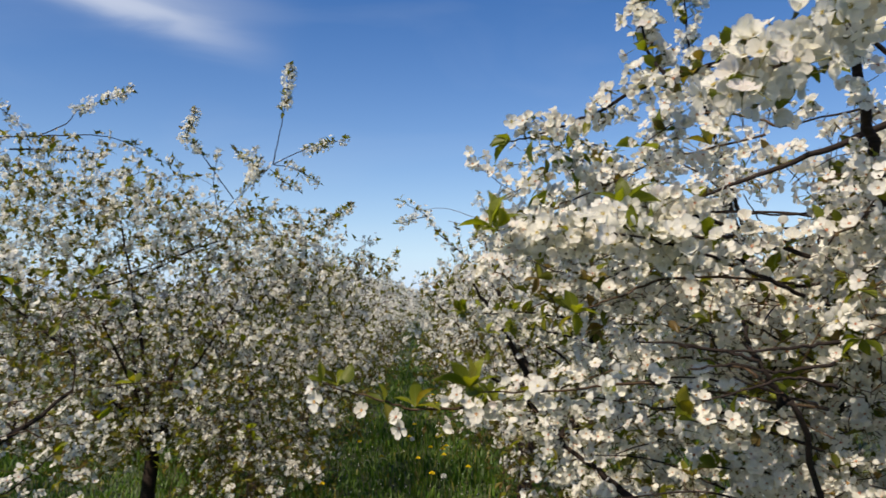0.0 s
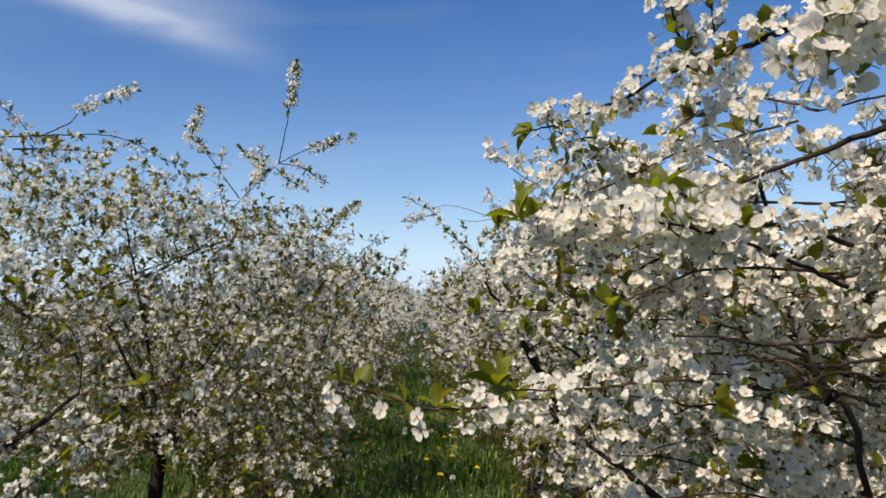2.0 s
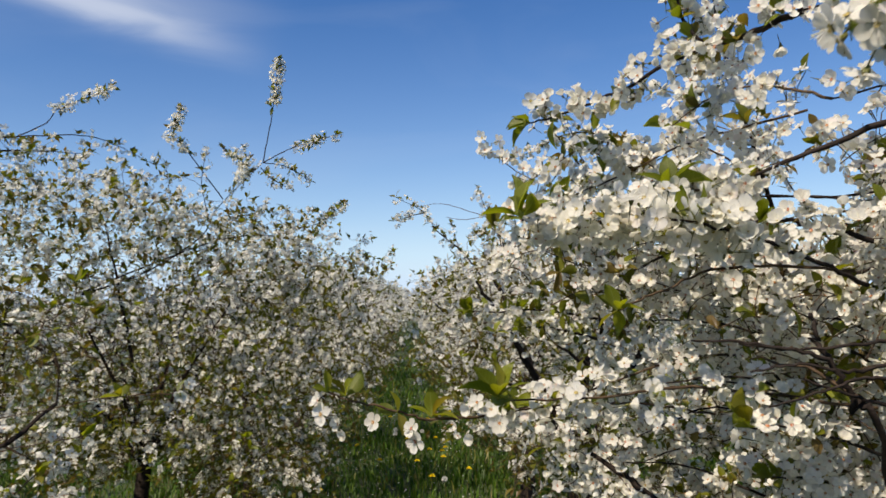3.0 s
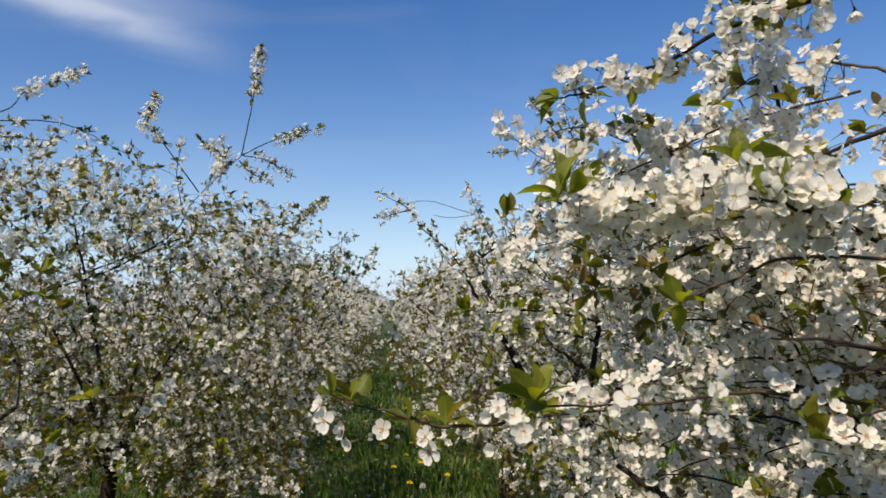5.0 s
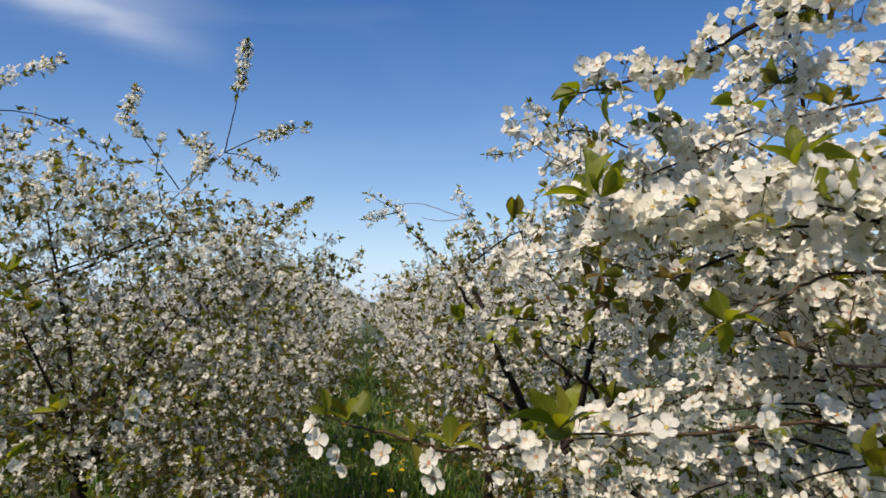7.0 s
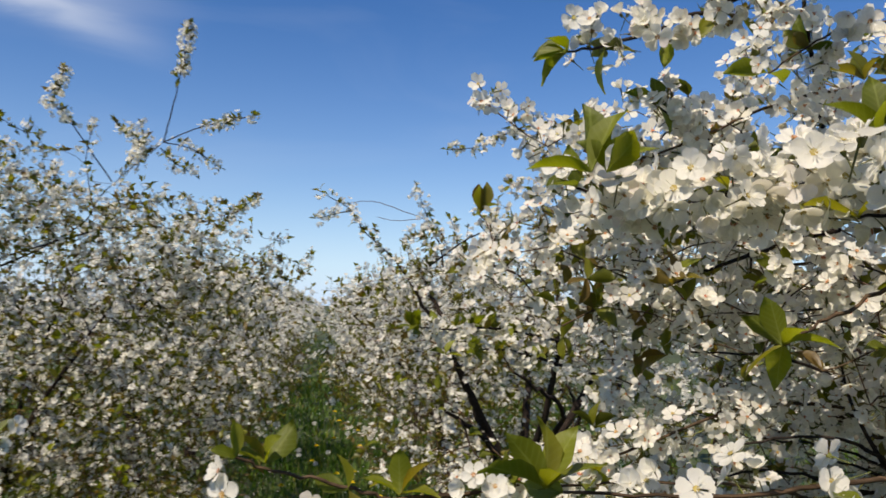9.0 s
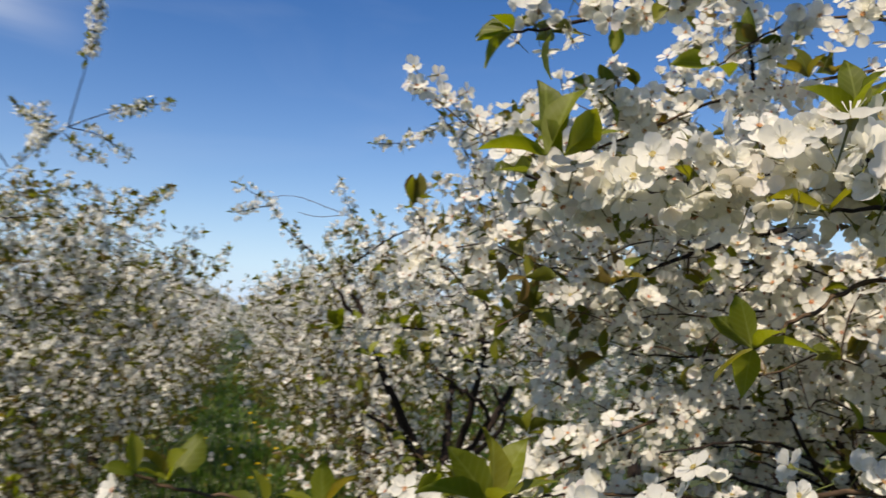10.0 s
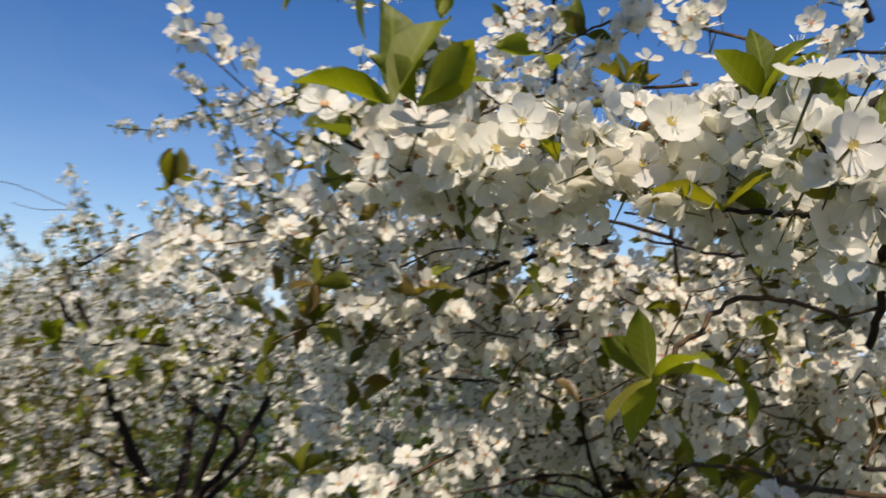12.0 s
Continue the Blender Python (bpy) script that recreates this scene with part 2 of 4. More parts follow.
def scattered(tmpl, place, rot, scale):
    """Copies of a small template (verts, tris, material index), joined."""
    v, f, m = tmpl
    verts = np.einsum("nij,pj->npi", rot, v) * np.asarray(scale)[:, None, None] + place[:, None]
    faces = f[None] + (np.arange(len(place)) * len(v))[:, None, None]
    return verts.reshape(-1, 3), faces.reshape(-1, 3), np.tile(m, len(place))


def flower(level, r, open_deg):
    """Five cupped petals round a small heart; unit is the petal's length. Materials: petal, heart, stalk."""
    V, F, M = [], [], []

    def add(v, f, m):
        b = sum(len(x) for x in V)
        V.append(np.array(v, float))
        F.append(np.array(f) + b)
        M.extend([m] * len(f))

    for k in range(5):
        a = k * 2 * np.pi / 5 + r.normal(0, 0.09)
        lift = radians(open_deg) + r.normal(0, 0.14)
        size = r.uniform(0.86, 1.1)
        if level == 0:
            flat = np.array([(0.05, 0, 0), (0.27, -0.17, 0.03), (0.32, 0, -0.05), (0.27, 0.17, 0.03), (0.58, -0.41, 0.09), (0.62, 0, -0.03), (0.58, 0.41, 0.09),
                             (0.84, -0.37, 0.13), (1.0, -0.16, 0.12), (0.97, 0, 0.06), (1.0, 0.16, 0.12), (0.84, 0.37, 0.13)])
            tris = [(0, 1, 2), (0, 2, 3), (1, 4, 5), (1, 5, 2), (2, 5, 6), (2, 6, 3), (4, 7, 5), (7, 8, 5), (8, 9, 5), (9, 10, 5), (10, 11, 5), (11, 6, 5)]
            flat = flat + r.normal(0, 0.014, flat.shape)
        elif level == 1:
            flat = np.array([(0.05, 0, 0), (0.62, -0.39, 0.12), (0.62, 0.39, 0.12), (1.02, -0.2, 0.12), (1.02, 0.2, 0.12)])
            tris = [(0, 1, 3), (0, 3, 4), (0, 4, 2)]
        else:
            flat = np.array([(0.0, 0, 0), (0.87, -0.40, 0.12), (0.98, 0.36, 0.12)])
            tris = [(0, 1, 2)]
        x, y, z = flat.T * size
        x, z = x * np.cos(lift) - z * np.sin(lift), x * np.sin(lift) + z * np.cos(lift)
        add(np.stack([x * np.cos(a) - y * np.sin(a), x * np.sin(a) + y * np.cos(a), z], 1), tris, 0)
    if level == 0:
        ring = [(0.19 * np.cos(a), 0.19 * np.sin(a), 0.09) for a in np.arange(5) * 1.2566]
        add([(0, 0, 0.02), *ring], [(0, i + 1, (i + 1) % 5 + 1) for i in range(5)], 1)
        for k in range(7):
            a, tilt = r.uniform(0, 6.28), r.uniform(0.15, 0.6)
            tip = np.array([np.cos(a) * tilt, np.sin(a) * tilt, 0.58])
            side = np.array([-np.sin(a), np.cos(a), 0]) * 0.032
            add([(0, 0, 0.05), tip - side, tip + side], [(0, 1, 2)], 0)
    elif level == 1:
        add([(0.22, 0, 0.13), (-0.12, 0.20, 0.13), (-0.12, -0.20, 0.13)], [(0, 1, 2)], 1)
    if level < 2:
        ring = np.array([(np.cos(a), np.sin(a), 0) for a in (0, 2.094, 4.189)])
        bend = np.array([r.normal(0, 0.2), r.normal(0, 0.2), -1.5])
        quads = [(0, 1, 4), (0, 4, 3), (1, 2, 5), (1, 5, 4), (2, 0, 3), (2, 3, 5)]
        if level == 0:
            add(np.vstack([ring * 0.22 + (0, 0, -0.03), ring * 0.09 + (0, 0, -0.38)]), quads, 2)
        add(np.vstack([ring * (0.06 if level == 0 else 0.11), ring * 0.035 + bend]), quads, 2)
    return np.vstack(V), np.vstack(F), np.array(M)


def leaf_shape(level, r):
    """A folded pointed oval leaf along +x, unit length."""
    if level == 0:
        s = np.array([0.0, 0.12, 0.32, 0.55, 0.78, 1.0])
        w = np.array([0.015, 0.09, 0.205, 0.255, 0.175, 0.0])
    else:
        s, w = np.array([0.0, 0.48, 1.0]), np.array([0.02, 0.25, 0.0])
    sag = -r.uniform(0.12, 0.55) * s**2 + r.uniform(0.05, 0.3) * s
    fold, twist, sway = r.uniform(0.25, 0.75), r.normal(0, 0.35), r.normal(0, 0.10)
    rows = []
    for a, b, c in zip(s, w, sag):
        tw, side, wave = twist * a, sway * a**2, 0.025 * math.sin(9 * a + 3 * twist)
        rows += [(a, side - b * math.cos(tw), c + b * fold - b * math.sin(tw) + wave), (a, side, c), (a, side + b * math.cos(tw), c + b * fold + b * math.sin(tw) - wave)]
    tris = []
    for i in range(len(s) - 1):
        for j in (0, 1):
            q = (3 * i + j, 3 * i + j + 1, 3 * i + j + 4, 3 * i + j + 3)
            tris += [(q[0], q[1], q[2]), (q[0], q[2], q[3])]
    return np.array(rows, float), np.array(tris), np.zeros(len(tris), int)


shape_rng = np.random.default_rng(5)
FLOWERS = [[flower(level, shape_rng, o) for o in (0, 7, 14, 22, 34, 48)] for level in (0, 1, 2)]
LEAVES = [[leaf_shape(level, shape_rng) for _ in range(8)] for level in (0, 1)]


def part(name, mesh, parent, label="", kind=""):
    ob = new(name, mesh)
    ob.parent = parent
    return tagged(ob, label, "", "", kind)


PIECE_FLOWERS = [mesh_np("flower", *t[:2], [petal_piece_mat, heart_mat, stalk_mat], t[2]) for t in FLOWERS[0]]
PIECE_LEAVES = [mesh_np("leaf", *t[:2], [leaf_piece_mat], t[2]) for t in LEAVES[0]]


# ---- ground ----
def ground_height(x, y):
    return 0.02 * np.sin(1.3 * x + 0.5) * np.cos(0.9 * y) + 0.012 * np.sin(3.1 * y + x)


def build_ground():
    near = np.linspace(-14, 14, 90)
    ax = np.concatenate([-np.geomspace(2500, 15, 14), near, np.geomspace(15, 2500, 14)])
    X, Y = np.meshgrid(ax, ax, indexing="ij")
    Z = ground_height(X, Y) * (np.maximum(abs(X), abs(Y)) < 16)
    n = len(ax)
    i, j = np.meshgrid(np.arange(n - 1), np.arange(n - 1), indexing="ij")
    f = np.stack([i * n + j, (i + 1) * n + j, (i + 1) * n + j + 1, i * n + j + 1], -1).reshape(-1, 4)
    ob = new("ground", mesh_np("ground", np.stack([X, Y, Z], -1).reshape(-1, 3), f, [soil_mat]))
    tagged(ob, "orchard turf with dark soil between the rows", "ground", "", "structure")


def build_grass():
    r = np.random.default_rng(21)
    spans = [(46000, -4.5, 3.5, 3.6, 9.0, 1.0), (30000, -5.0, 4.0, 9.0, 17.0, 1.5), (9000, -6.0, 3.0, 17.0, 34.0, 2.6), (9000, -4.2, 3.0, 0.8, 3.6, 1.0), (7000, -4.2, 3.0, -4.0, 0.8, 1.4), (15000, -10.0, 9.0, -10.0, 18.0, 2.2)]
    verts, faces, base = [], [], 0
    for count, x0, x1, y0, y1, wide in spans:
        x, y = r.uniform(x0, x1, count), r.uniform(y0, y1, count)
        clump = 0.5 + 0.5 * np.sin(2.1 * x + 1.7 * np.sin(1.3 * y)) * np.cos(1.9 * y + 0.8 * x)
        h = (0.04 + 0.10 * r.random(count) ** 2.0) * (0.5 + 0.9 * clump)
        w = (0.0030 + 0.0095 * r.random(count) ** 2.5) * wide
        a, lean = r.uniform(0, 6.283, count), r.uniform(0.15, 0.8, count) * h
        d, s = np.stack([np.cos(a), np.sin(a), 0 * a], 1), np.stack([-np.sin(a), np.cos(a), 0 * a], 1)
        foot = np.stack([x, y, ground_height(x, y) - 0.005], 1)
        up = np.array([0, 0, 1.0])
        mid = foot + d * (lean * 0.3)[:, None] + up * (h * 0.6)[:, None]
        tip = foot + d * lean[:, None] + up * h[:, None]
        sw = s * w[:, None]
        v = np.stack([foot - sw, foot + sw, mid - sw * 0.8, mid + sw * 0.8, tip], 1)
        f = np.array([(0, 1, 3), (0, 3, 2), (2, 3, 4)])[None] + (np.arange(count) * 5)[:, None, None] + base
        verts.append(v.reshape(-1, 3))
        faces.append(f.reshape(-1, 3))
        base += count * 5
    ob = new("grass", mesh_np("grass", np.vstack(verts), np.vstack(faces), [grass_mat]))
    tagged(ob, "long uneven green orchard grass in the aisle", "grass", "", "stuff")


# ---- cherry trees ----
EYE_REGION = np.array([-0.06, 0.45, 1.6])     # where the aisle is walked


class Tree:
    """A cherry tree: trunk, limbs, fine twigs, blossom and young leaves."""

    def __init__(self, base, seed):
        self.base, self.r = np.array([*base, 0.0]), np.random.default_rng(seed)
        self.trunk, self.limbs, self.twigs, self.boughs = None, [], [], []
        self.clusters, self.rosettes = [], []       # rows: place, outward way / place, way, size
        self.blooms = []                            # single flowers: place, facing, size

    def set_trunk(self, pts, r0, r1):
        self.trunk = (spline(pts, 14), np.linspace(r0, r1, 14) * (1 + 0.5 * np.exp(-np.arange(14) / 1.2)))

    def limb(self, pts, r0, r1, bare=0.55, gap=0.05):
        n = 6 * len(pts)
        path = spline(pts, n)
        path[1:-1] += self.r.normal(0, 0.0035, (n - 2, 3))
        self.limbs.append((path, np.linspace(r0, r1, n)))
        self.dress(path, bare, gap)

    def dress(self, path, bare, gap, thick=1.0):
        """Blossom clusters along a path from the share bare of its length on."""
        seg = np.linalg.norm(np.diff(path, axis=0), axis=1)
        s = np.concatenate([[0], np.cumsum(seg)])
        if s[-1] * (1 - bare) < 0.02:
            return
        at = np.arange(s[-1] * bare, s[-1], gap)
        at = at + self.r.uniform(-0.4, 0.4, len(at)) * gap
        p = np.stack([np.interp(at, s, path[:, k]) for k in range(3)], 1)
        t = unit(np.stack([np.interp(at, s, np.gradient(path[:, k])) for k in range(3)], 1))
        d = self.r.normal(size=p.shape)
        d = unit(d - (d * t).sum(1, keepdims=True) * t) + np.array([0, 0, 0.15])
        self.clusters += list(zip(p, unit(d + 0.35 * t)))

    def spray(self, pts, r0=0.004, bare=0.3, gap=0.022, tip=3, size=0.045):
        """A long shoot through given places, blossoming beyond the share bare, with a leaf tuft at its tip."""
        n = max(10, 6 * len(pts))
        path = spline(pts, n)
        path[1:-1] += self.r.normal(0, 0.0011, (n - 2, 3))
        (self.boughs if r0 >= 0.003 else self.twigs).append((path, np.linspace(r0, 0.0013, n)))
        if bare < 1:
            self.dress(path, bare, gap)
        if tip:
            self.tuft(path[-1], path[-1] - path[-3], tip, size)

    def tuft(self, place, way, count, size):
        way = unit(way)
        for _ in range(count):
            d = unit(way * 0.7 + self.r.normal(size=3) * 0.7 + np.array([0, 0, 0.5]))
            self.rosettes.append((np.array(place, float), d, size * self.r.uniform(0.7, 1.15)))

    def leaves_at(self, place, ways, size):
        for d in ways:
            self.rosettes.append((np.array(place, float), unit(d), size * self.r.uniform(0.9, 1.1)))

    def fill(self, lobes, count, gap, clear=None, bare=0.12, leafy=0.5):
        """Grow twigs from the limbs to fill a crown of round lobes (centre, radii)."""
        r = self.r
        vol = np.array([np.prod(b) for _, b in lobes])
        pick = r.choice(len(lobes), count, p=vol / vol.sum())
        ball = unit(r.normal(size=(count, 3))) * (r.random(count) ** 0.42)[:, None]
        goal = np.array([lobes[k][0] for k in pick]) + ball * np.array([lobes[k][1] for k in pick])
        centre = np.mean([a for a, _ in lobes], axis=0)
        nodes = np.vstack([p[len(p) // 3:] for p, _ in self.limbs] + [self.trunk[0][-3:]])
        size = np.concatenate([q[len(q) // 3:] for _, q in self.limbs] + [self.trunk[1][-3:]])
        start = np.array([np.linalg.norm(nodes - g, axis=1).min() for g in goal])
        for g in goal[np.argsort(start + r.uniform(0, 0.25, count))]:
            if clear is not None and clear(g):
                continue
            off = np.linalg.norm(nodes - g, axis=1)
            inner = np.linalg.norm(nodes[:, :2] - centre[:2], axis=1) - np.linalg.norm(g[:2] - centre[:2])
            k = np.argmin(off * (1 + 1.2 * np.maximum(inner, 0)))
            far = off[k]
            if far < 0.06:
                continue
            a, out = nodes[k], unit(g - centre)
            bend = a + (g - a) * 0.5 + (0.35 * out + np.array([0, 0, 0.28]) + r.normal(0, 0.22, 3)) * far * 0.4
            n = int(np.clip(far / 0.045, 5, 16))
            s = np.linspace(0, 1, n)[:, None]
            path = (1 - s) ** 2 * a + 2 * s * (1 - s) * bend + s**2 * g
            path[1:] += r.normal(0, 0.004, (n - 1, 3))
            if clear is not None and any(clear(q) for q in path[1:]):
                continue
            thick = min(size[k] * 0.7, 0.0022 + 0.0085 * far)
            rad = np.linspace(thick, 0.0013, n)
            self.twigs.append((path, rad))
            nodes, size = np.vstack([nodes, path[2:]]), np.concatenate([size, rad[2:]])
            self.dress(path, bare if far < 0.4 else 0.35, gap)
            if r.random() < leafy:
                self.tuft(path[-1], path[-1] - path[-2], r.integers(2, 5), r.uniform(0.025, 0.045))

    def thicket(self, lobes, count, leafy, clear=None):
        """Bare brown spur twigs and small leaves inside the crown."""
        mark = len(self.clusters)
        self.fill(lobes, count, 0.5, clear, 1.0, leafy)
        del self.clusters[mark:]

    def build(self, label, group="", coarse=0, singles=0, single_leaves=0, per=(3, 6), petal=0.0155, leaf_rate=0.4, clear=None, thin_low=0.0, toward=(0, 0, 0.1)):
        """Turn all that has grown into the tree's meshes. coarse: the finest flower shape used (0 finest)."""
        r, base = self.r, self.base
        tree = new("cherry_tree")
        tree.location = base
        tagged(tree, label, "tree", group)
        v, f = tube(self.trunk[0] - base, self.trunk[1], 14)
        part("trunk", mesh_np("trunk", v, f, [bark_mat]), tree, "dark rough bark")
        for p, q in self.limbs:
            v, f = tube(p - base, q, 9)
            part("limb", mesh_np("limb", v, f, [bark_mat]), tree)
        v, f = joined([tube(p - base, q, 4 if coarse < 1 else 3) for p, q in self.twigs])
        part("brushwood", mesh_np("brushwood", v, f, [twig_mat]), tree, "thin dark twigs", "stuff")

        boughs = []
        for p, q in self.boughs:
            v, f = tube(p - base, q, 6)
            boughs.append((p, part("bough", mesh_np("bough", v, f, [bark_mat]), tree)))

        def holder(at):
            """The bough within reach of a place, or else the tree."""
            near = [(np.linalg.norm(p - at, axis=1).min(), k) for k, (p, _) in enumerate(boughs)]
            return boughs[min(near)[1]][1] if near and min(near)[0] < 0.08 else tree

        c = np.array([a for a, _ in self.clusters])
        d = np.array([b for _, b in self.clusters])
        if clear is not None:
            keep = np.array([not clear(x) for x in c])
            c, d = c[keep], d[keep]
        if coarse:      # blossom comes in clumps, with bare twigs between
            x, y, z = c.T
            q = np.sin(11 * x + 3 * np.sin(7 * z)) * np.sin(10 * y + 2 * np.sin(9 * x)) + 0.6 * np.sin(13 * z + 5 * x + 2 * y)
            keep = r.random(len(c)) < np.clip(0.78 + 0.55 * q, 0.3, 1.0)
            c, d = c[keep], d[keep]
        if thin_low:      # shaded skirts carry less blossom
            keep = r.random(len(c)) < np.clip((c[:, 2] - 0.25) / thin_low, 0.4, 1.0)
            c, d = c[keep], d[keep]
        leafy = r.random(len(c)) < leaf_rate * 0.28
        many = np.where(leafy, 1, r.integers(per[0], per[1], len(c)))
        for k in np.flatnonzero(leafy):
            self.tuft(c[k] + d[k] * 0.006, d[k], r.integers(3, 6), r.uniform(0.030, 0.044))
        own = np.repeat(np.arange(len(c)), many)
        way = unit(d[own] + 0.75 * r.normal(size=(len(own), 3)))
        place = c[own] + way * r.uniform(0.014, 0.042, len(own))[:, None]
        face = unit(way + 0.55 * r.normal(size=way.shape) + np.array(toward))
        if self.blooms:
            place = np.vstack([place, [a for a, _, _ in self.blooms]])
            face = np.vstack([face, unit([b for _, b, _ in self.blooms])])
        size = petal * r.uniform(0.75, 1.15, len(place))
        if self.blooms:
            size[-len(self.blooms):] *= np.array([k for *_, k in self.blooms])
        rot = turns(face, r)
        away = np.linalg.norm(place - EYE_REGION, axis=1)
        level = np.maximum(np.digitize(away, [1.05, 3.0]), coarse)
        shape = r.integers(0, 6, len(place))
        if self.blooms:
            shape[-len(self.blooms):] = r.choice(6, len(self.blooms), p=(0.1, 0.15, 0.2, 0.2, 0.2, 0.15))
        alone = np.zeros(len(place), bool)
        alone[np.argsort(away)[:singles]] = True
        pieces = []
        for lv in (0, 1, 2):
            for s in range(6):
                k = (level == lv) & (shape == s) & ~alone
                if k.any():
                    pieces.append(scattered(FLOWERS[lv][s], place[k] - base, rot[k], size[k]))
        v, f = joined([(a, b) for a, b, _ in pieces])
        part("blossom", mesh_np("blossom", v, f, [petal_mat, heart_mat, stalk_mat], np.concatenate([m for *_, m in pieces])), tree, "dense white five-petalled blossom", "stuff")
        for k in np.flatnonzero(alone):
            ob = part("flower", PIECE_FLOWERS[shape[k]], holder(place[k]))
            ob.matrix_basis = Matrix.LocRotScale(place[k] - base, Matrix(rot[k].tolist()).to_quaternion(), (size[k],) * 3)

        # young leaves: the tufts, and small ones among the blossom
        lp, ld, ls = [a for a, *_ in self.rosettes], [b for _, b, _ in self.rosettes], [s for *_, s in self.rosettes]
        extra = np.flatnonzero((r.random(len(c)) < leaf_rate * 0.45) & ~leafy)
        ways = unit(d[extra] + 0.5 * r.normal(size=(len(extra), 3)) + np.array([0, 0, 0.45]))
        lp, ld, ls = np.array(lp + list(c[extra] + ways * 0.012)), np.array(ld + list(ways)), np.array(ls + list(r.uniform(0.022, 0.040, len(extra))))
        z = unit(np.cross(np.cross(ld, np.array([0, 0, 1.0]) + 0.5 * r.normal(size=ld.shape)), ld))
        rot = np.stack([ld, np.cross(z, ld), z], -1)
        away = np.linalg.norm(lp - EYE_REGION, axis=1) - 12 * (ls - 0.03)
        alone = np.zeros(len(lp), bool)
        alone[np.argsort(away)[:single_leaves]] = True
        shape = r.integers(0, 8, len(lp))
        level = np.maximum(np.digitize(away, [1.6]), min(coarse, 1))
        pieces = []
        for lv in (0, 1):
            for s in range(8):
                k = (level == lv) & (shape == s) & ~alone
                if k.any():
                    pieces.append(scattered(LEAVES[lv][s], lp[k] - base, rot[k], ls[k]))
        v, f = joined([(a, b) for a, b, _ in pieces])
        part("foliage", mesh_np("foliage", v, f, [leaf_mat]), tree, "small fresh olive-green leaves", "stuff")
        for k in np.flatnonzero(alone):
            ob = part("leaf", PIECE_LEAVES[shape[k]], holder(lp[k]))
            ob.matrix_basis = Matrix.LocRotScale(lp[k] - base, Matrix(rot[k].tolist()).to_quaternion(), (ls[k],) * 3)
        return tree


def aisle_clear(p):
    """The walked aisle, which no twig enters."""
    s = np.clip((p[1] + 0.3) / 1.15, 0, 1)
    return math.hypot(p[0] - (0.0 - 0.12 * s), p[2] - 1.6) < 0.30 and -2.0 < p[1] < 0.98


GAP = ((0.327, 0.973, 1.682), (1.118, 2.177, 1.842))


def crown_clear(p):
    """The crown proper stands back from the walked line; only its long boughs reach nearer."""
    s = np.clip(p[1] / 0.85, 0, 1)
    if math.sqrt((p[0] + 0.12 * s) ** 2 + (p[1] - 0.85 * s) ** 2 + (p[2] - 1.6) ** 2) < (0.70 if p[2] > 1.48 else 0.94):
        return True
    d = math.hypot(p[0] + 0.12, p[1] - 0.6)
    if d < 1.4 and p[2] > 1.62 + 0.27 * d:
        return True
    if p[2] < 1.34 and p[0] < 0.22 and p[1] < 1.75:
        return True
    # a window of bare twigs in the side of the crown
    a, b = np.array(GAP[0]), np.array(GAP[1])
    k = np.clip((np.asarray(p) - a) @ (b - a) / ((b - a) @ (b - a)), 0, 1)
    return np.linalg.norm(np.asarray(p) - a - k * (b - a)) < 0.065 + 0.055 * k


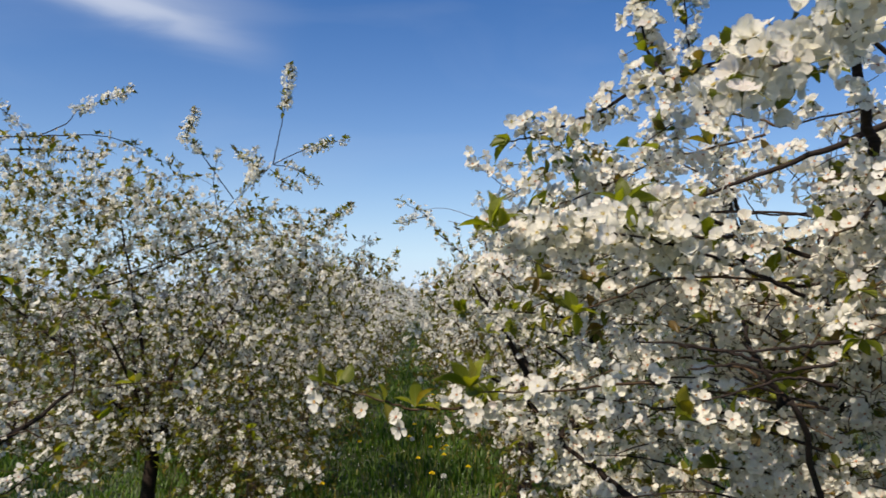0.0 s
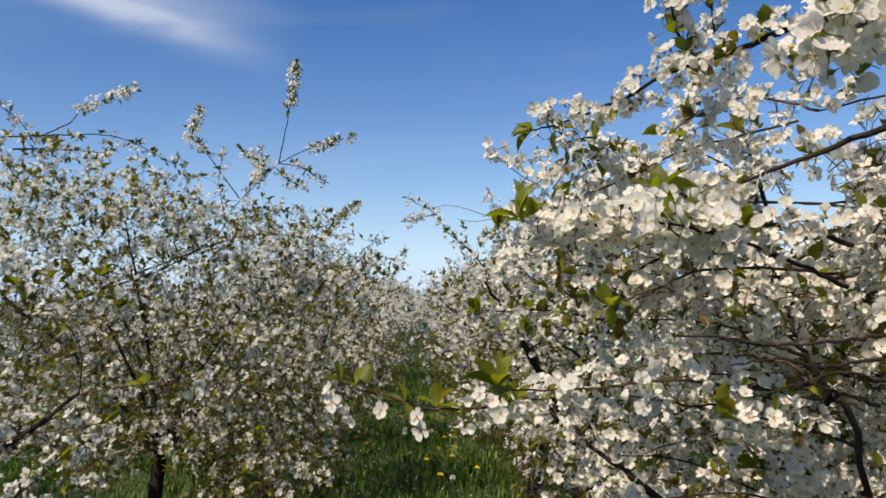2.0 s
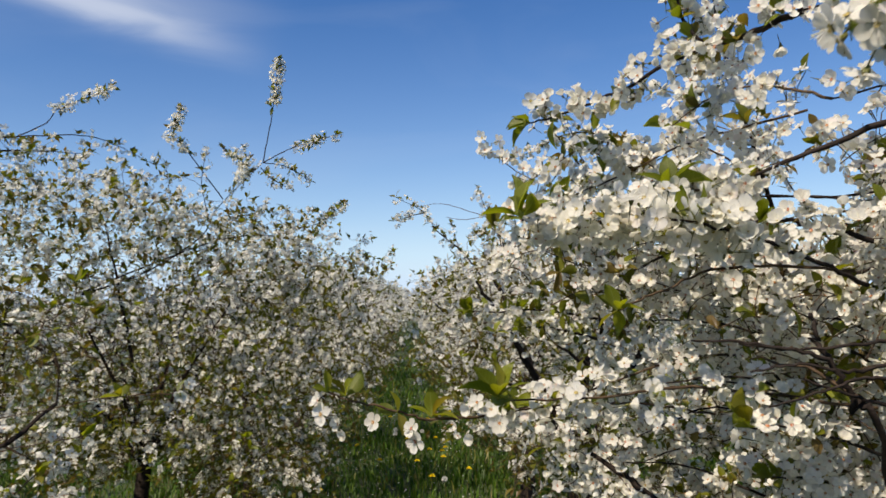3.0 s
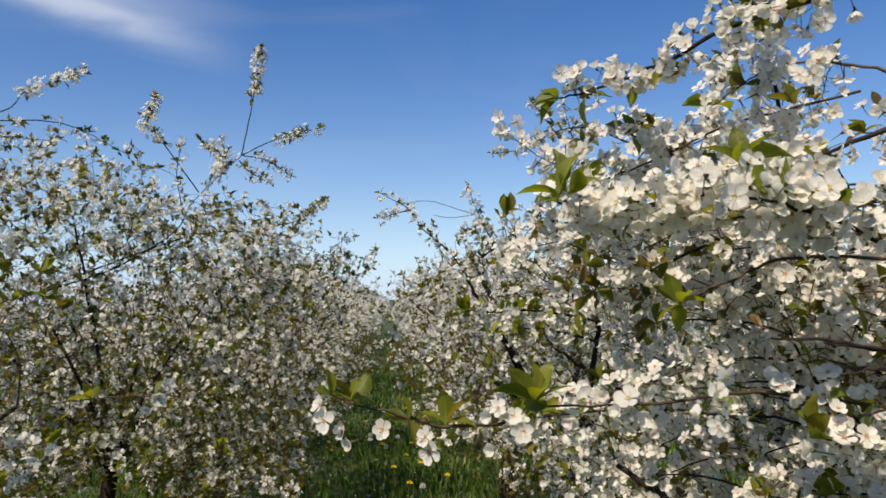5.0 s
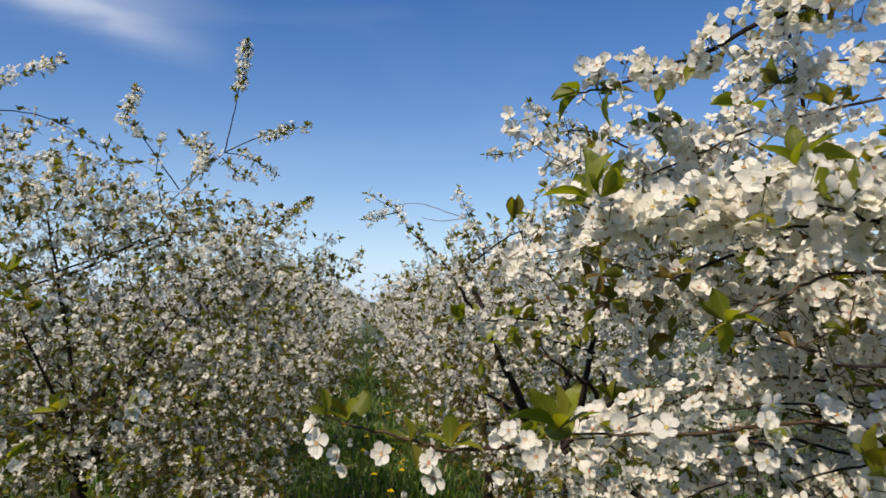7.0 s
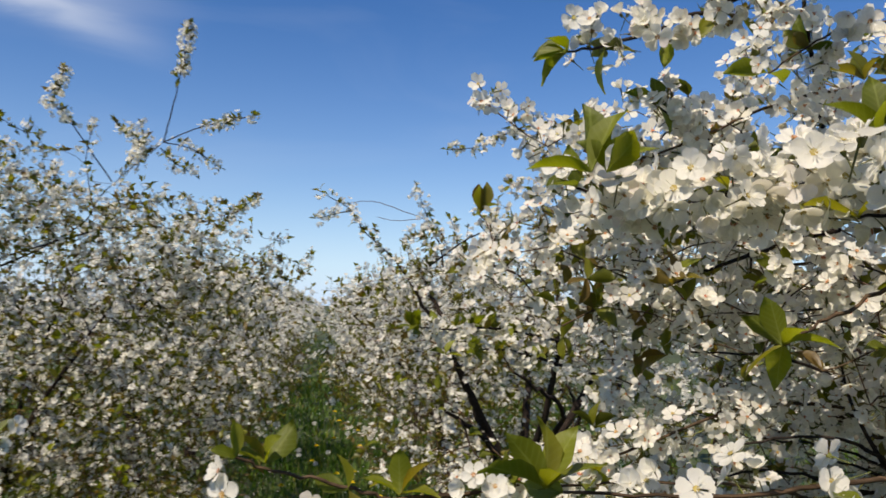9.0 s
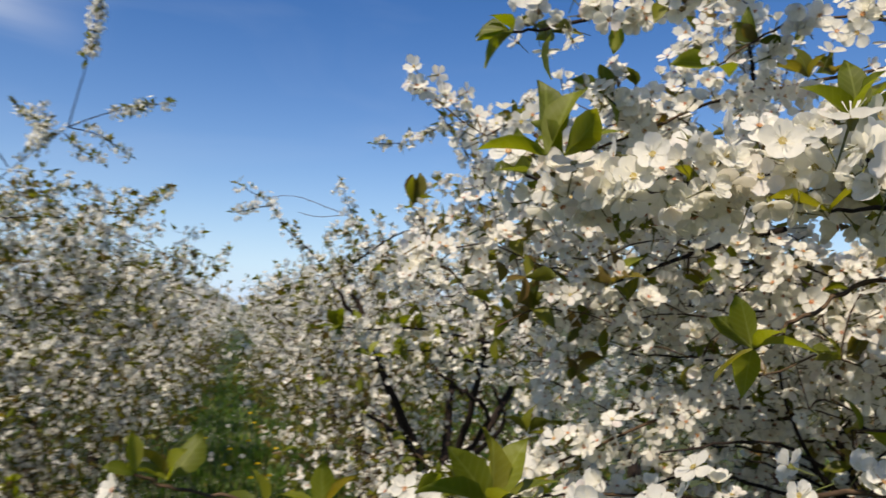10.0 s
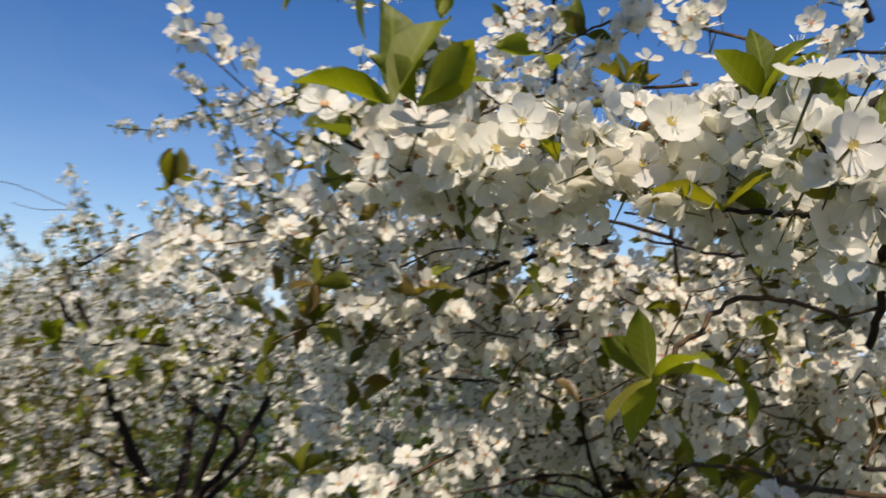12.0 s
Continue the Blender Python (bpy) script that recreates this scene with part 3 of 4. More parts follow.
def near_tree():
    t = Tree((0.86, 1.50), 101)
    t.set_trunk([(0.86, 1.50, -0.05), (0.85, 1.49, 0.35), (0.82, 1.45, 0.75)], 0.055, 0.045)
    t.limb([(0.82, 1.45, 0.73), (0.77, 1.45, 1.1), (0.73, 1.54, 1.36), (0.72, 1.66, 1.52), (0.70, 1.80, 1.85)], 0.013, 0.005)
    t.limb([(0.82, 1.45, 0.75), (0.84, 1.25, 1.25), (0.70, 1.12, 1.68), (0.63, 1.05, 1.80), (0.54, 0.94, 1.92), (0.48, 0.80, 2.04)], 0.015, 0.004)
    t.limb([(0.82, 1.45, 0.72), (0.62, 1.42, 0.98), (0.40, 1.45, 1.18), (0.24, 1.50, 1.30)], 0.020, 0.004)
    t.limb([(0.82, 1.45, 0.75), (1.05, 1.55, 1.2), (1.25, 1.62, 1.7), (1.3, 1.66, 2.0)], 0.024, 0.005)
    t.limb([(0.82, 1.45, 0.75), (1.02, 1.2, 1.2), (1.08, 0.95, 1.7), (1.05, 0.85, 2.0)], 0.022, 0.005)
    t.limb([(0.82, 1.45, 0.74), (0.95, 1.75, 1.2), (1.0, 1.95, 1.75)], 0.022, 0.005)
    t.limb([(0.82, 1.45, 0.73), (0.511, 1.036, 1.382), (0.461, 1.009, 1.458), (0.414, 0.997, 1.532), (0.408, 1.002, 1.568)], 0.0052, 0.0028, 1.0)
    # bare dark twigs on the shady side
    t.spray([(0.536, 0.998, 1.538), (0.468, 1.002, 1.530), (0.389, 0.986, 1.526), (0.317, 0.996, 1.534)], 0.0030, 1.0, 0.03, 0)
    t.spray([(0.539, 1.017, 1.508), (0.460, 1.004, 1.497), (0.382, 0.987, 1.508), (0.323, 0.979, 1.502)], 0.0030, 1.0, 0.03, 0)
    t.spray([(0.422, 0.991, 1.513), (0.347, 0.983, 1.532), (0.261, 0.995, 1.539)], 0.0030, 1.0, 0.03, 0)
    t.spray([(0.530, 0.995, 1.476), (0.470, 0.986, 1.491), (0.408, 0.972, 1.481), (0.341, 0.977, 1.462)], 0.0030, 1.0, 0.03, 0)
    t.spray([(0.527, 1.015, 1.445), (0.462, 0.998, 1.466), (0.387, 0.984, 1.492)], 0.0030, 1.0, 0.03, 0)
    t.spray([(0.434, 1.329, 1.693), (0.422, 1.396, 1.685), (0.398, 1.480, 1.669), (0.348, 1.574, 1.637), (0.311, 1.629, 1.618), (0.276, 1.678, 1.599), (0.249, 1.710, 1.584)], 0.0034, 1.0, 0.03, 0)
    t.leaves_at((0.313, 1.616, 1.621), [(-0.5, 0.3, 0.7), (-0.9, 0.5, 0.35), (0.2, -0.1, 0.9)], 0.042)
    t.leaves_at((0.272, 1.669, 1.599), [(-0.6, 0.4, 0.55), (0.1, 0.0, 1.0), (0.5, -0.4, 0.5), (-0.4, 0.2, -0.7), (0.2, -0.5, -0.4)], 0.042)
    t.leaves_at((0.248, 1.700, 1.584), [(-0.8, 0.5, 0.3), (-0.3, 0.1, 0.9), (-0.5, 0.3, -0.6), (-0.1, -0.6, 0.1)], 0.040)
    t.leaves_at((0.346, 1.586, 1.534), [(0.15, -0.1, 0.9), (-0.8, 0.4, -0.1), (-0.5, 0.3, -0.5)], 0.044)
    t.leaves_at((0.249, 1.619, 1.426), [(0.05, 0.0, 1.0), (0.6, -0.4, 0.6), (-0.7, 0.4, 0.4), (0.8, -0.5, 0.0)], 0.042)
    t.leaves_at((0.239, 1.745, 1.553), [(0.0, 0.0, -1.0), (0.3, -0.2, -0.6)], 0.036)
    for z, end in ((1.754, 0.49), (1.728, 0.47), (1.704, 0.50)):
        t.spray([(0.92, 1.42, z + 0.03), (0.66, 1.35, z - 0.002), (end, 1.34, z)], 0.0030, 1.0, 0.03, 0)
    t.spray([(0.70, 1.45, 1.66), (0.62, 1.40, 1.72), (0.56, 1.36, 1.79)], 0.0026, 1.0, 0.03, 0)
    # low shoots in leaf and flower
    t.spray([(0.66, 1.30, 1.33), (0.47, 1.15, 1.40), (0.36, 1.08, 1.42)], 0.0032, 0.35, 0.019, 5, 0.046)
    t.spray([(0.70, 1.36, 1.22), (0.55, 1.26, 1.30), (0.44, 1.20, 1.325)], 0.0032, 0.3, 0.020, 4, 0.044)
    # long boughs that reach into the aisle
    t.spray([(0.84, 1.02, 1.93), (0.62, 1.11, 1.838), (0.47, 1.15, 1.780), (0.34, 1.13, 1.732)], 0.0070, 0.8, 0.03, 0)
    t.spray([(0.34, 1.13, 1.732), (0.28, 1.12, 1.715), (0.21, 1.15, 1.70), (0.15, 1.20, 1.69), (0.09, 1.22, 1.71)], 0.005, 0.0, 0.014, 2, 0.042)
    t.leaves_at((0.073, 1.13, 1.708), [(-0.95, 0.3, 0.08), (-0.15, 0.1, 1.0), (0.42, -0.15, 0.9)], 0.055)
    t.leaves_at((0.082, 1.12, 1.706), [(0.8, -0.3, 0.55), (-0.5, 0.4, 0.6), (0.2, -0.5, 0.35)], 0.042)
    t.spray([(0.34, 1.13, 1.732), (0.295, 1.08, 1.732), (0.262, 1.047, 1.728)], 0.002, 0.3, 0.02, 0)
    t.leaves_at((0.262, 1.045, 1.728), [(-0.75, 0.1, 0.4), (-0.1, 0.1, 1.0), (0.5, -0.2, 0.8), (-0.3, -0.6, 0.5), (0.7, -0.5, 0.2)], 0.046)
    # a shorter bough below it, nearer to the aisle
    t.spray([(0.56, 1.14, 1.60), (0.42, 1.06, 1.645), (0.31, 1.01, 1.672), (0.215, 0.99, 1.688)], 0.0035, 0.5, 0.022, 0)
    for k in range(26):
        off = unit(t.r.normal(size=3) + np.array([-0.3, -0.4, 0.0]))
        at = np.array((0.215, 0.99, 1.685)) + np.array((0.145, 0.045, -0.025)) * k / 26
        t.blooms.append((at + off * t.r.uniform(0.012, 0.04), off + 0.85 * t.r.normal(size=3) + np.array([-0.25, -0.35, 0.0]), 1.2))
    # the long bough is crowded with open flowers on the side of the aisle
    crowd = spline([(0.375, 1.14, 1.742), (0.34, 1.13, 1.732), (0.28, 1.12, 1.712), (0.19, 1.15, 1.70), (0.10, 1.20, 1.695)], 120)
    for k in range(120):
        off = unit(t.r.normal(size=3) + np.array([-0.3, -0.6, 0.0]))
        t.blooms.append((crowd[k] + off * t.r.uniform(0.012, 0.045), off + 0.85 * t.r.normal(size=3) + np.array([-0.25, -0.35, 0.0]), 1.2))
    t.spray([(0.56, 1.12, 1.66), (0.43, 1.10, 1.69), (0.34, 1.08, 1.68), (0.26, 1.07, 1.67)], 0.004, 0.05, 0.016, 2, 0.04)
    t.spray([(0.46, 1.08, 1.97), (0.40, 1.16, 1.96), (0.33, 1.22, 1.95), (0.27, 1.29, 1.925), (0.19, 1.35, 1.905), (0.125, 1.36, 1.890)], 0.005, 0.05, 0.017, 5, 0.044)
    t.spray([(0.90, 0.98, 2.00), (0.65, 1.03, 2.02), (0.46, 1.08, 1.97)], 0.005, 0.15, 0.026, 0)
    t.spray([(0.90, 1.10, 1.84), (0.72, 1.14, 1.90), (0.56, 1.20, 1.88)], 0.0035, 0.15, 0.03, 0)
    t.spray([(0.80, 1.25, 2.00), (0.66, 1.22, 2.10), (0.58, 1.18, 2.22)], 0.005, 0.15, 0.024, 3)
    t.spray([(0.39, 1.20, 1.95), (0.35, 1.22, 2.01), (0.33, 1.22, 2.10)], 0.004, 0.1, 0.014, 4)
    t.spray([(0.56, 1.20, 1.88), (0.50, 1.30, 1.93), (0.43, 1.33, 1.92), (0.37, 1.36, 1.88)], 0.0026, 0.3, 0.03, 2)
    t.spray([(0.70, 1.58, 1.45), (0.54, 1.54, 1.47), (0.43, 1.52, 1.47), (0.31, 1.49, 1.44), (0.15, 1.45, 1.40), (0.040, 1.420, 1.387)], 0.0028, 0.05, 0.018, 0)
    t.spray([(0.040, 1.420, 1.387), (-0.053, 1.391, 1.389), (-0.096, 1.372, 1.402), (-0.143, 1.360, 1.417), (-0.193, 1.347, 1.432), (-0.221, 1.334, 1.446)], 0.0026, 1.0, 0.085, 2, 0.034)
    for p, f in (((-0.232, 1.330, 1.411), (-0.6, -0.8, 0.1)), ((-0.238, 1.338, 1.432), (-0.8, -0.4, 0.4)), ((-0.194, 1.335, 1.378), (-0.7, -0.6, -0.2)), ((-0.206, 1.340, 1.392), (-0.8, -0.5, 0.3)),
                 ((-0.148, 1.335, 1.395), (-0.5, -0.8, 0.2)), ((-0.080, 1.340, 1.362), (-0.6, -0.7, -0.1)), ((-0.086, 1.342, 1.382), (-0.7, -0.6, 0.3)), ((0.013, 1.345, 1.360), (-0.5, -0.8, 0.1)),
                 ((0.024, 1.364, 1.419), (-0.5, -0.8, 0.3)), ((0.009, 1.353, 1.408), (-0.7, -0.7, 0.0)), ((0.047, 1.362, 1.407), (-0.2, -0.9, 0.3)), ((0.060, 1.355, 1.385), (-0.4, -0.9, 0.0))):
        t.blooms.append((np.array(p), np.array(f), 1.3))
    t.leaves_at((-0.193, 1.347, 1.437), [(-0.9, 0.1, 0.15), (-0.55, -0.1, 0.6), (0.5, 0.1, 0.85), (0.2, -0.3, 0.5)], 0.046)
    t.leaves_at((-0.110, 1.365, 1.405), [(-0.3, -0.1, 0.8), (-0.9, 0.0, 0.3), (0.3, -0.3, -0.7)], 0.042)
    t.leaves_at((-0.053, 1.391, 1.392), [(-0.85, 0.1, 0.45), (-0.05, 0.0, 1.0), (0.6, 0.0, 0.7), (0.9, -0.2, 0.2)], 0.048)
    t.spray([(0.40, 1.30, 1.40), (0.26, 1.30, 1.42), (0.088, 1.355, 1.409)], 0.002, 0.5, 0.03, 0)
    t.leaves_at((0.088, 1.355, 1.409), [(0.0, 0.0, 1.0), (0.6, -0.1, 0.6), (-0.5, 0.0, 0.6), (0.8, -0.3, 0.1)], 0.040)
    t.tuft((0.10, 1.43, 1.395), (-0.1, -0.4, 0.8), 5, 0.042)
    t.tuft((0.05, 1.42, 1.395), (-0.2, -0.2, 0.8), 4, 0.04)
    # a short bough in full flower that hangs into the aisle
    t.spray([(0.62, 0.92, 1.99), (0.47, 0.76, 1.92), (0.36, 0.64, 1.84), (0.27, 0.57, 1.785), (0.215, 0.535, 1.745)], 0.005, 0.55, 0.02, 2, 0.03)
    t.spray([(0.47, 0.76, 1.92), (0.37, 0.60, 1.87), (0.28, 0.52, 1.82)], 0.0035, 0.5, 0.02, 0)
    hanging = spline([(0.34, 0.62, 1.825), (0.27, 0.57, 1.785), (0.215, 0.535, 1.745)], 44)
    for k in range(44):
        off = unit(t.r.normal(size=3) + np.array([-0.3, -0.5, 0.0]))
        t.blooms.append((hanging[k] + off * t.r.uniform(0.01, 0.04), off + 0.85 * t.r.normal(size=3) + np.array([-0.25, -0.3, 0.0]), 1.0))
    t.spray([(0.60, 1.35, 1.90), (0.42, 1.40, 1.86), (0.28, 1.42, 1.80), (0.17, 1.42, 1.76)], 0.0026, 0.1, 0.018, 3, 0.04)
    t.spray([(0.56, 1.45, 1.74), (0.38, 1.45, 1.80), (0.24, 1.38, 1.84)], 0.004, 0.1, 0.015, 3, 0.04)
    t.spray([(0.55, 1.15, 1.62), (0.37, 1.12, 1.63), (0.26, 1.09, 1.60), (0.19, 1.06, 1.575)], 0.0024, 1.0, 0.04, 0)
    t.leaves_at((0.19, 1.06, 1.575), [(-0.75, 0.3, 0.7), (-0.3, -0.1, 0.9), (0.8, -0.55, 0.25), (-0.75, 0.3, -0.75), (0.2, 0.5, -0.6), (0.0, -0.8, 0.3)], 0.036)
    t.spray([(0.60, 1.20, 1.42), (0.30, 1.10, 1.47), (0.18, 1.10, 1.46), (0.06, 1.16, 1.45)], 0.0026, 0.1, 0.045, 4, 0.042)
    t.leaves_at((0.04, 1.14, 1.458), [(-0.1, 0.0, 1.0), (0.45, -0.1, 0.9), (-0.6, 0.1, 0.8), (0.8, -0.3, 0.4), (-0.9, -0.1, 0.3), (0.1, -0.8, 0.5)], 0.056)
    t.spray([(0.49, 1.60, 1.60), (0.48, 1.60, 1.80), (0.46, 1.58, 1.92), (0.50, 1.57, 2.05)], 0.0024, 0.1, 0.014, 3)
    t.spray([(0.70, 1.70, 1.75), (0.60, 1.60, 1.95), (0.52, 1.52, 2.12), (0.50, 1.48, 2.25)], 0.005, 0.2, 0.014, 3)
    t.fill([((0.72, 1.42, 1.50), (0.62, 0.66, 0.62)), ((0.36, 1.50, 1.42), (0.40, 0.42, 0.36)), ((0.62, 1.40, 1.02), (0.55, 0.60, 0.42)),
            ((1.05, 1.55, 1.75), (0.5, 0.6, 0.5)), ((0.85, 1.0, 1.75), (0.45, 0.4, 0.5)), ((0.70, 1.25, 0.95), (0.55, 0.55, 0.42)), ((1.2, 1.3, 1.2), (0.5, 0.6, 0.5))], 850, 0.042, crown_clear)
    t.thicket([((0.72, 1.42, 1.20), (0.55, 0.55, 0.50)), ((0.95, 1.6, 1.6), (0.4, 0.5, 0.4))], 230, 0.25, crown_clear)
    t.fill([((0.75, 1.30, 0.85), (0.55, 0.50, 0.34)), ((0.60, 1.75, 0.95), (0.5, 0.4, 0.4))], 300, 0.043, crown_clear)
    t.fill([((0.30, 1.34, 1.80), (0.24, 0.22, 0.18)), ((0.45, 1.25, 1.25), (0.42, 0.42, 0.36)), ((0.30, 1.40, 1.58), (0.28, 0.28, 0.2))], 260, 0.046, crown_clear)
    t.fill([((0.334, 2.085, 1.691), (0.24, 0.22, 0.13)), ((0.492, 1.959, 1.729), (0.24, 0.22, 0.13)), ((0.601, 1.772, 1.745), (0.24, 0.22, 0.13)), ((0.669, 1.584, 1.729), (0.24, 0.22, 0.13)), ((0.773, 1.466, 1.723), (0.24, 0.22, 0.13))], 270, 0.046, crown_clear)
    t.thicket([((0.638, 1.219, 1.495), (0.2, 0.2, 0.14)), ((0.589, 1.293, 1.474), (0.2, 0.2, 0.12))], 70, 0.3, aisle_clear)
    t.fill([((0.408, 1.773, 1.637), (0.16, 0.16, 0.12)), ((0.471, 1.796, 1.679), (0.16, 0.16, 0.12))], 110, 0.042, crown_clear)
    t.fill([((0.614, 2.065, 1.501), (0.24, 0.24, 0.20)), ((0.708, 1.888, 1.535), (0.24, 0.24, 0.20)), ((0.800, 1.745, 1.506), (0.24, 0.24, 0.20)), ((0.878, 1.594, 1.537), (0.24, 0.24, 0.20))], 260, 0.044, crown_clear)
    t.fill([((0.460, 1.123, 1.372), (0.18, 0.18, 0.13)), ((0.527, 1.095, 1.401), (0.18, 0.18, 0.13)), ((0.524, 1.027, 1.348), (0.18, 0.18, 0.13)), ((0.452, 1.061, 1.332), (0.18, 0.18, 0.13))], 130, 0.036, crown_clear)
    t.fill([((0.62, 1.25, 1.50), (0.36, 0.30, 0.36)), ((0.72, 1.75, 1.00), (0.50, 0.35, 0.45)), ((0.42, 1.75, 1.08), (0.34, 0.30, 0.34)), ((0.15, 1.50, 1.70), (0.16, 0.2, 0.14)), ((0.28, 1.55, 1.82), (0.24, 0.2, 0.14))], 600, 0.040, crown_clear)
    t.fill([((0.66, 1.38, 1.25), (0.28, 0.16, 0.2))], 70, 0.05, crown_clear)
    t.fill([((0.74, 1.32, 1.85), (0.26, 0.24, 0.12)), ((0.85, 1.55, 1.80), (0.26, 0.24, 0.14))], 45, 0.06, crown_clear)
    for a, b, c in (((0.95, 1.75, 1.62), (0.72, 1.72, 1.66), (0.46, 1.66, 1.58)), ((1.0, 1.5, 1.70), (0.80, 1.62, 1.78), (0.58, 1.72, 1.80)), ((0.9, 1.4, 1.66), (0.72, 1.5, 1.62), (0.5, 1.55, 1.60)),
                    ((0.98, 1.62, 1.55), (0.80, 1.66, 1.60), (0.60, 1.64, 1.72)), ((0.74, 1.52, 1.30), (0.62, 1.42, 1.36), (0.44, 1.38, 1.34)), ((0.74, 1.50, 1.25), (0.60, 1.50, 1.42), (0.5, 1.44, 1.56))):
        t.spray([a, b, c], 0.005, 1.0, 0.03, 0)
    for _ in range(14):
        a = np.array([0.78, 1.58, 1.30]) + t.r.normal(0, 1, 3) * (0.10, 0.08, 0.10)
        b = a + np.array([-0.30, -0.04, 0.10]) + t.r.normal(0, 1, 3) * (0.10, 0.10, 0.07)
        t.spray([a, (a + b) / 2 + t.r.normal(0, 0.02, 3) + (0, 0, 0.03), b], 0.0032, 1.0, 0.03, 0)
    return t.build("cherry tree in full white blossom, boughs reaching into the aisle", "cherry trees along the aisle", 0, 300, 260, (4, 7), 0.0146, 0.42, aisle_clear, 0.0, (-0.35, -0.35, 0.3))


HOLLOW = ((0.296, 2.186, 1.386), (0.571, 3.137, 1.249))


def hollow(p):
    """A dark gap among the limbs of the second tree."""
    a, b = np.array(HOLLOW[0]), np.array(HOLLOW[1])
    k = np.clip((np.asarray(p) - a) @ (b - a) / ((b - a) @ (b - a)), 0, 1)
    off = np.asarray(p) - a - k * (b - a)
    return math.hypot(off[0], off[1], off[2] * 1.35) < 0.15 + 0.07 * k + 0.04 * math.sin(17 * p[0] + 11 * p[2])


def second_clear(p):
    """The hollow, and the grass of the aisle beside the low boughs."""
    side = 0.12 + 0.05 * (p[1] - 2.7) + 0.5 * (1.02 - p[2]) + 0.05 * math.sin(11 * p[1] + 5 * p[2])
    return hollow(p) or (p[2] < 1.02 and p[0] < side)


def second_tree():
    t = Tree((0.60, 3.42), 202)
    t.set_trunk([(0.60, 3.42, -0.05), (0.58, 3.40, 0.4), (0.57, 3.39, 0.85)], 0.055, 0.045)
    t.limb([(0.57, 3.39, 0.83), (0.42, 3.25, 1.15), (0.25, 3.10, 1.45), (0.12, 3.0, 1.65)], 0.022, 0.005)
    t.limb([(0.57, 3.39, 0.85), (0.40, 3.55, 1.25), (0.28, 3.70, 1.6), (0.22, 3.80, 1.75)], 0.022, 0.005)
    t.limb([(0.57, 3.39, 0.84), (0.60, 3.10, 1.25), (0.58, 2.90, 1.55), (0.56, 2.84, 1.8)], 0.016, 0.004)
    t.limb([(0.57, 3.39, 0.85), (0.85, 3.40, 1.3), (1.0, 3.35, 1.8)], 0.022, 0.005)
    t.limb([(0.57, 3.39, 0.85), (0.70, 3.75, 1.35), (0.72, 3.95, 1.8)], 0.022, 0.005)
    t.limb([(0.57, 3.39, 0.80), (0.45, 3.00, 1.02), (0.30, 2.70, 1.22), (0.16, 2.55, 1.32)], 0.018, 0.004)
    t.spray([(0.20, 3.90, 1.68), (0.17, 3.96, 1.74), (0.09, 3.91, 1.83), (-0.03, 3.85, 1.93), (-0.09, 3.84, 2.02), (-0.23, 3.83, 2.10)], 0.005, 0.1, 0.028, 4, 0.04)
    t.spray([(-0.09, 3.84, 2.02), (-0.17, 3.84, 2.00), (-0.25, 3.85, 1.98)], 0.003, 0.2, 0.02, 3, 0.035)
    for p in ((0.05, 3.89, 1.86), (-0.03, 3.85, 1.93), (-0.07, 3.84, 1.98), (-0.14, 3.84, 2.05), (0.12, 3.92, 1.80)):
        t.tuft(p, (-0.2, -0.1, 0.7), 4, 0.035)
    t.spray([(0.31, 3.63, 1.86), (0.26, 3.63, 1.94), (0.14, 3.68, 2.00), (0.00, 3.74, 2.05), (-0.12, 3.84, 2.05)], 0.0026, 1.0, 0.02, 0)
    t.spray([(0.20, 3.66, 1.97), (0.10, 3.70, 1.965), (0.02, 3.76, 1.985)], 0.0020, 1.0, 0.02, 0)
    t.spray([(0.30, 3.60, 1.74), (0.28, 3.59, 1.84), (0.24, 3.58, 1.93), (0.20, 3.53, 2.00), (0.17, 3.52, 2.09)], 0.004, 0.3, 0.02, 4, 0.035)
    t.spray([(0.34, 3.50, 1.72), (0.33, 3.45, 1.86), (0.30, 3.45, 1.95)], 0.003, 0.2, 0.03, 4, 0.035)
    t.spray([(0.75, 2.95, 2.15), (0.62, 2.98, 2.22), (0.51, 3.01, 2.23), (0.42, 3.04, 2.20), (0.33, 3.07, 2.16), (0.23, 3.09, 2.15)], 0.004, 0.1, 0.016, 3, 0.03)
    t.spray([(0.56, 2.90, 1.95), (0.53, 2.93, 2.08), (0.46, 2.93, 2.18), (0.41, 2.93, 2.25), (0.36, 2.92, 2.31)], 0.003, 0.1, 0.026, 3, 0.03)
    t.spray([(0.60, 2.80, 1.95), (0.52, 2.88, 2.12), (0.47, 2.86, 2.26)], 0.003, 0.3, 0.028, 3, 0.03)
    t.spray([(0.62, 2.72, 1.95), (0.55, 2.74, 1.98), (0.47, 2.76, 1.97), (0.39, 2.78, 1.98)], 0.004, 0.2, 0.016, 4, 0.035)
    t.spray([(0.22, 3.45, 1.76), (0.35, 3.32, 1.86), (0.48, 3.19, 1.90), (0.64, 3.03, 1.95)], 0.004, 0.75, 0.04, 2)
    for x in (0.40, 0.55):
        t.spray([(x, 3.25 - x * 0.3, 1.76), (x + 0.01, 3.24 - x * 0.3, 1.88), (x + 0.02, 3.24 - x * 0.3, 1.98)], 0.003, 0.3, 0.03, 3, 0.03)
    t.spray([(0.55, 2.75, 1.50), (0.31, 2.61, 1.54), (0.16, 2.48, 1.54), (0.05, 2.36, 1.55)], 0.005, 0.1, 0.016, 5, 0.040)
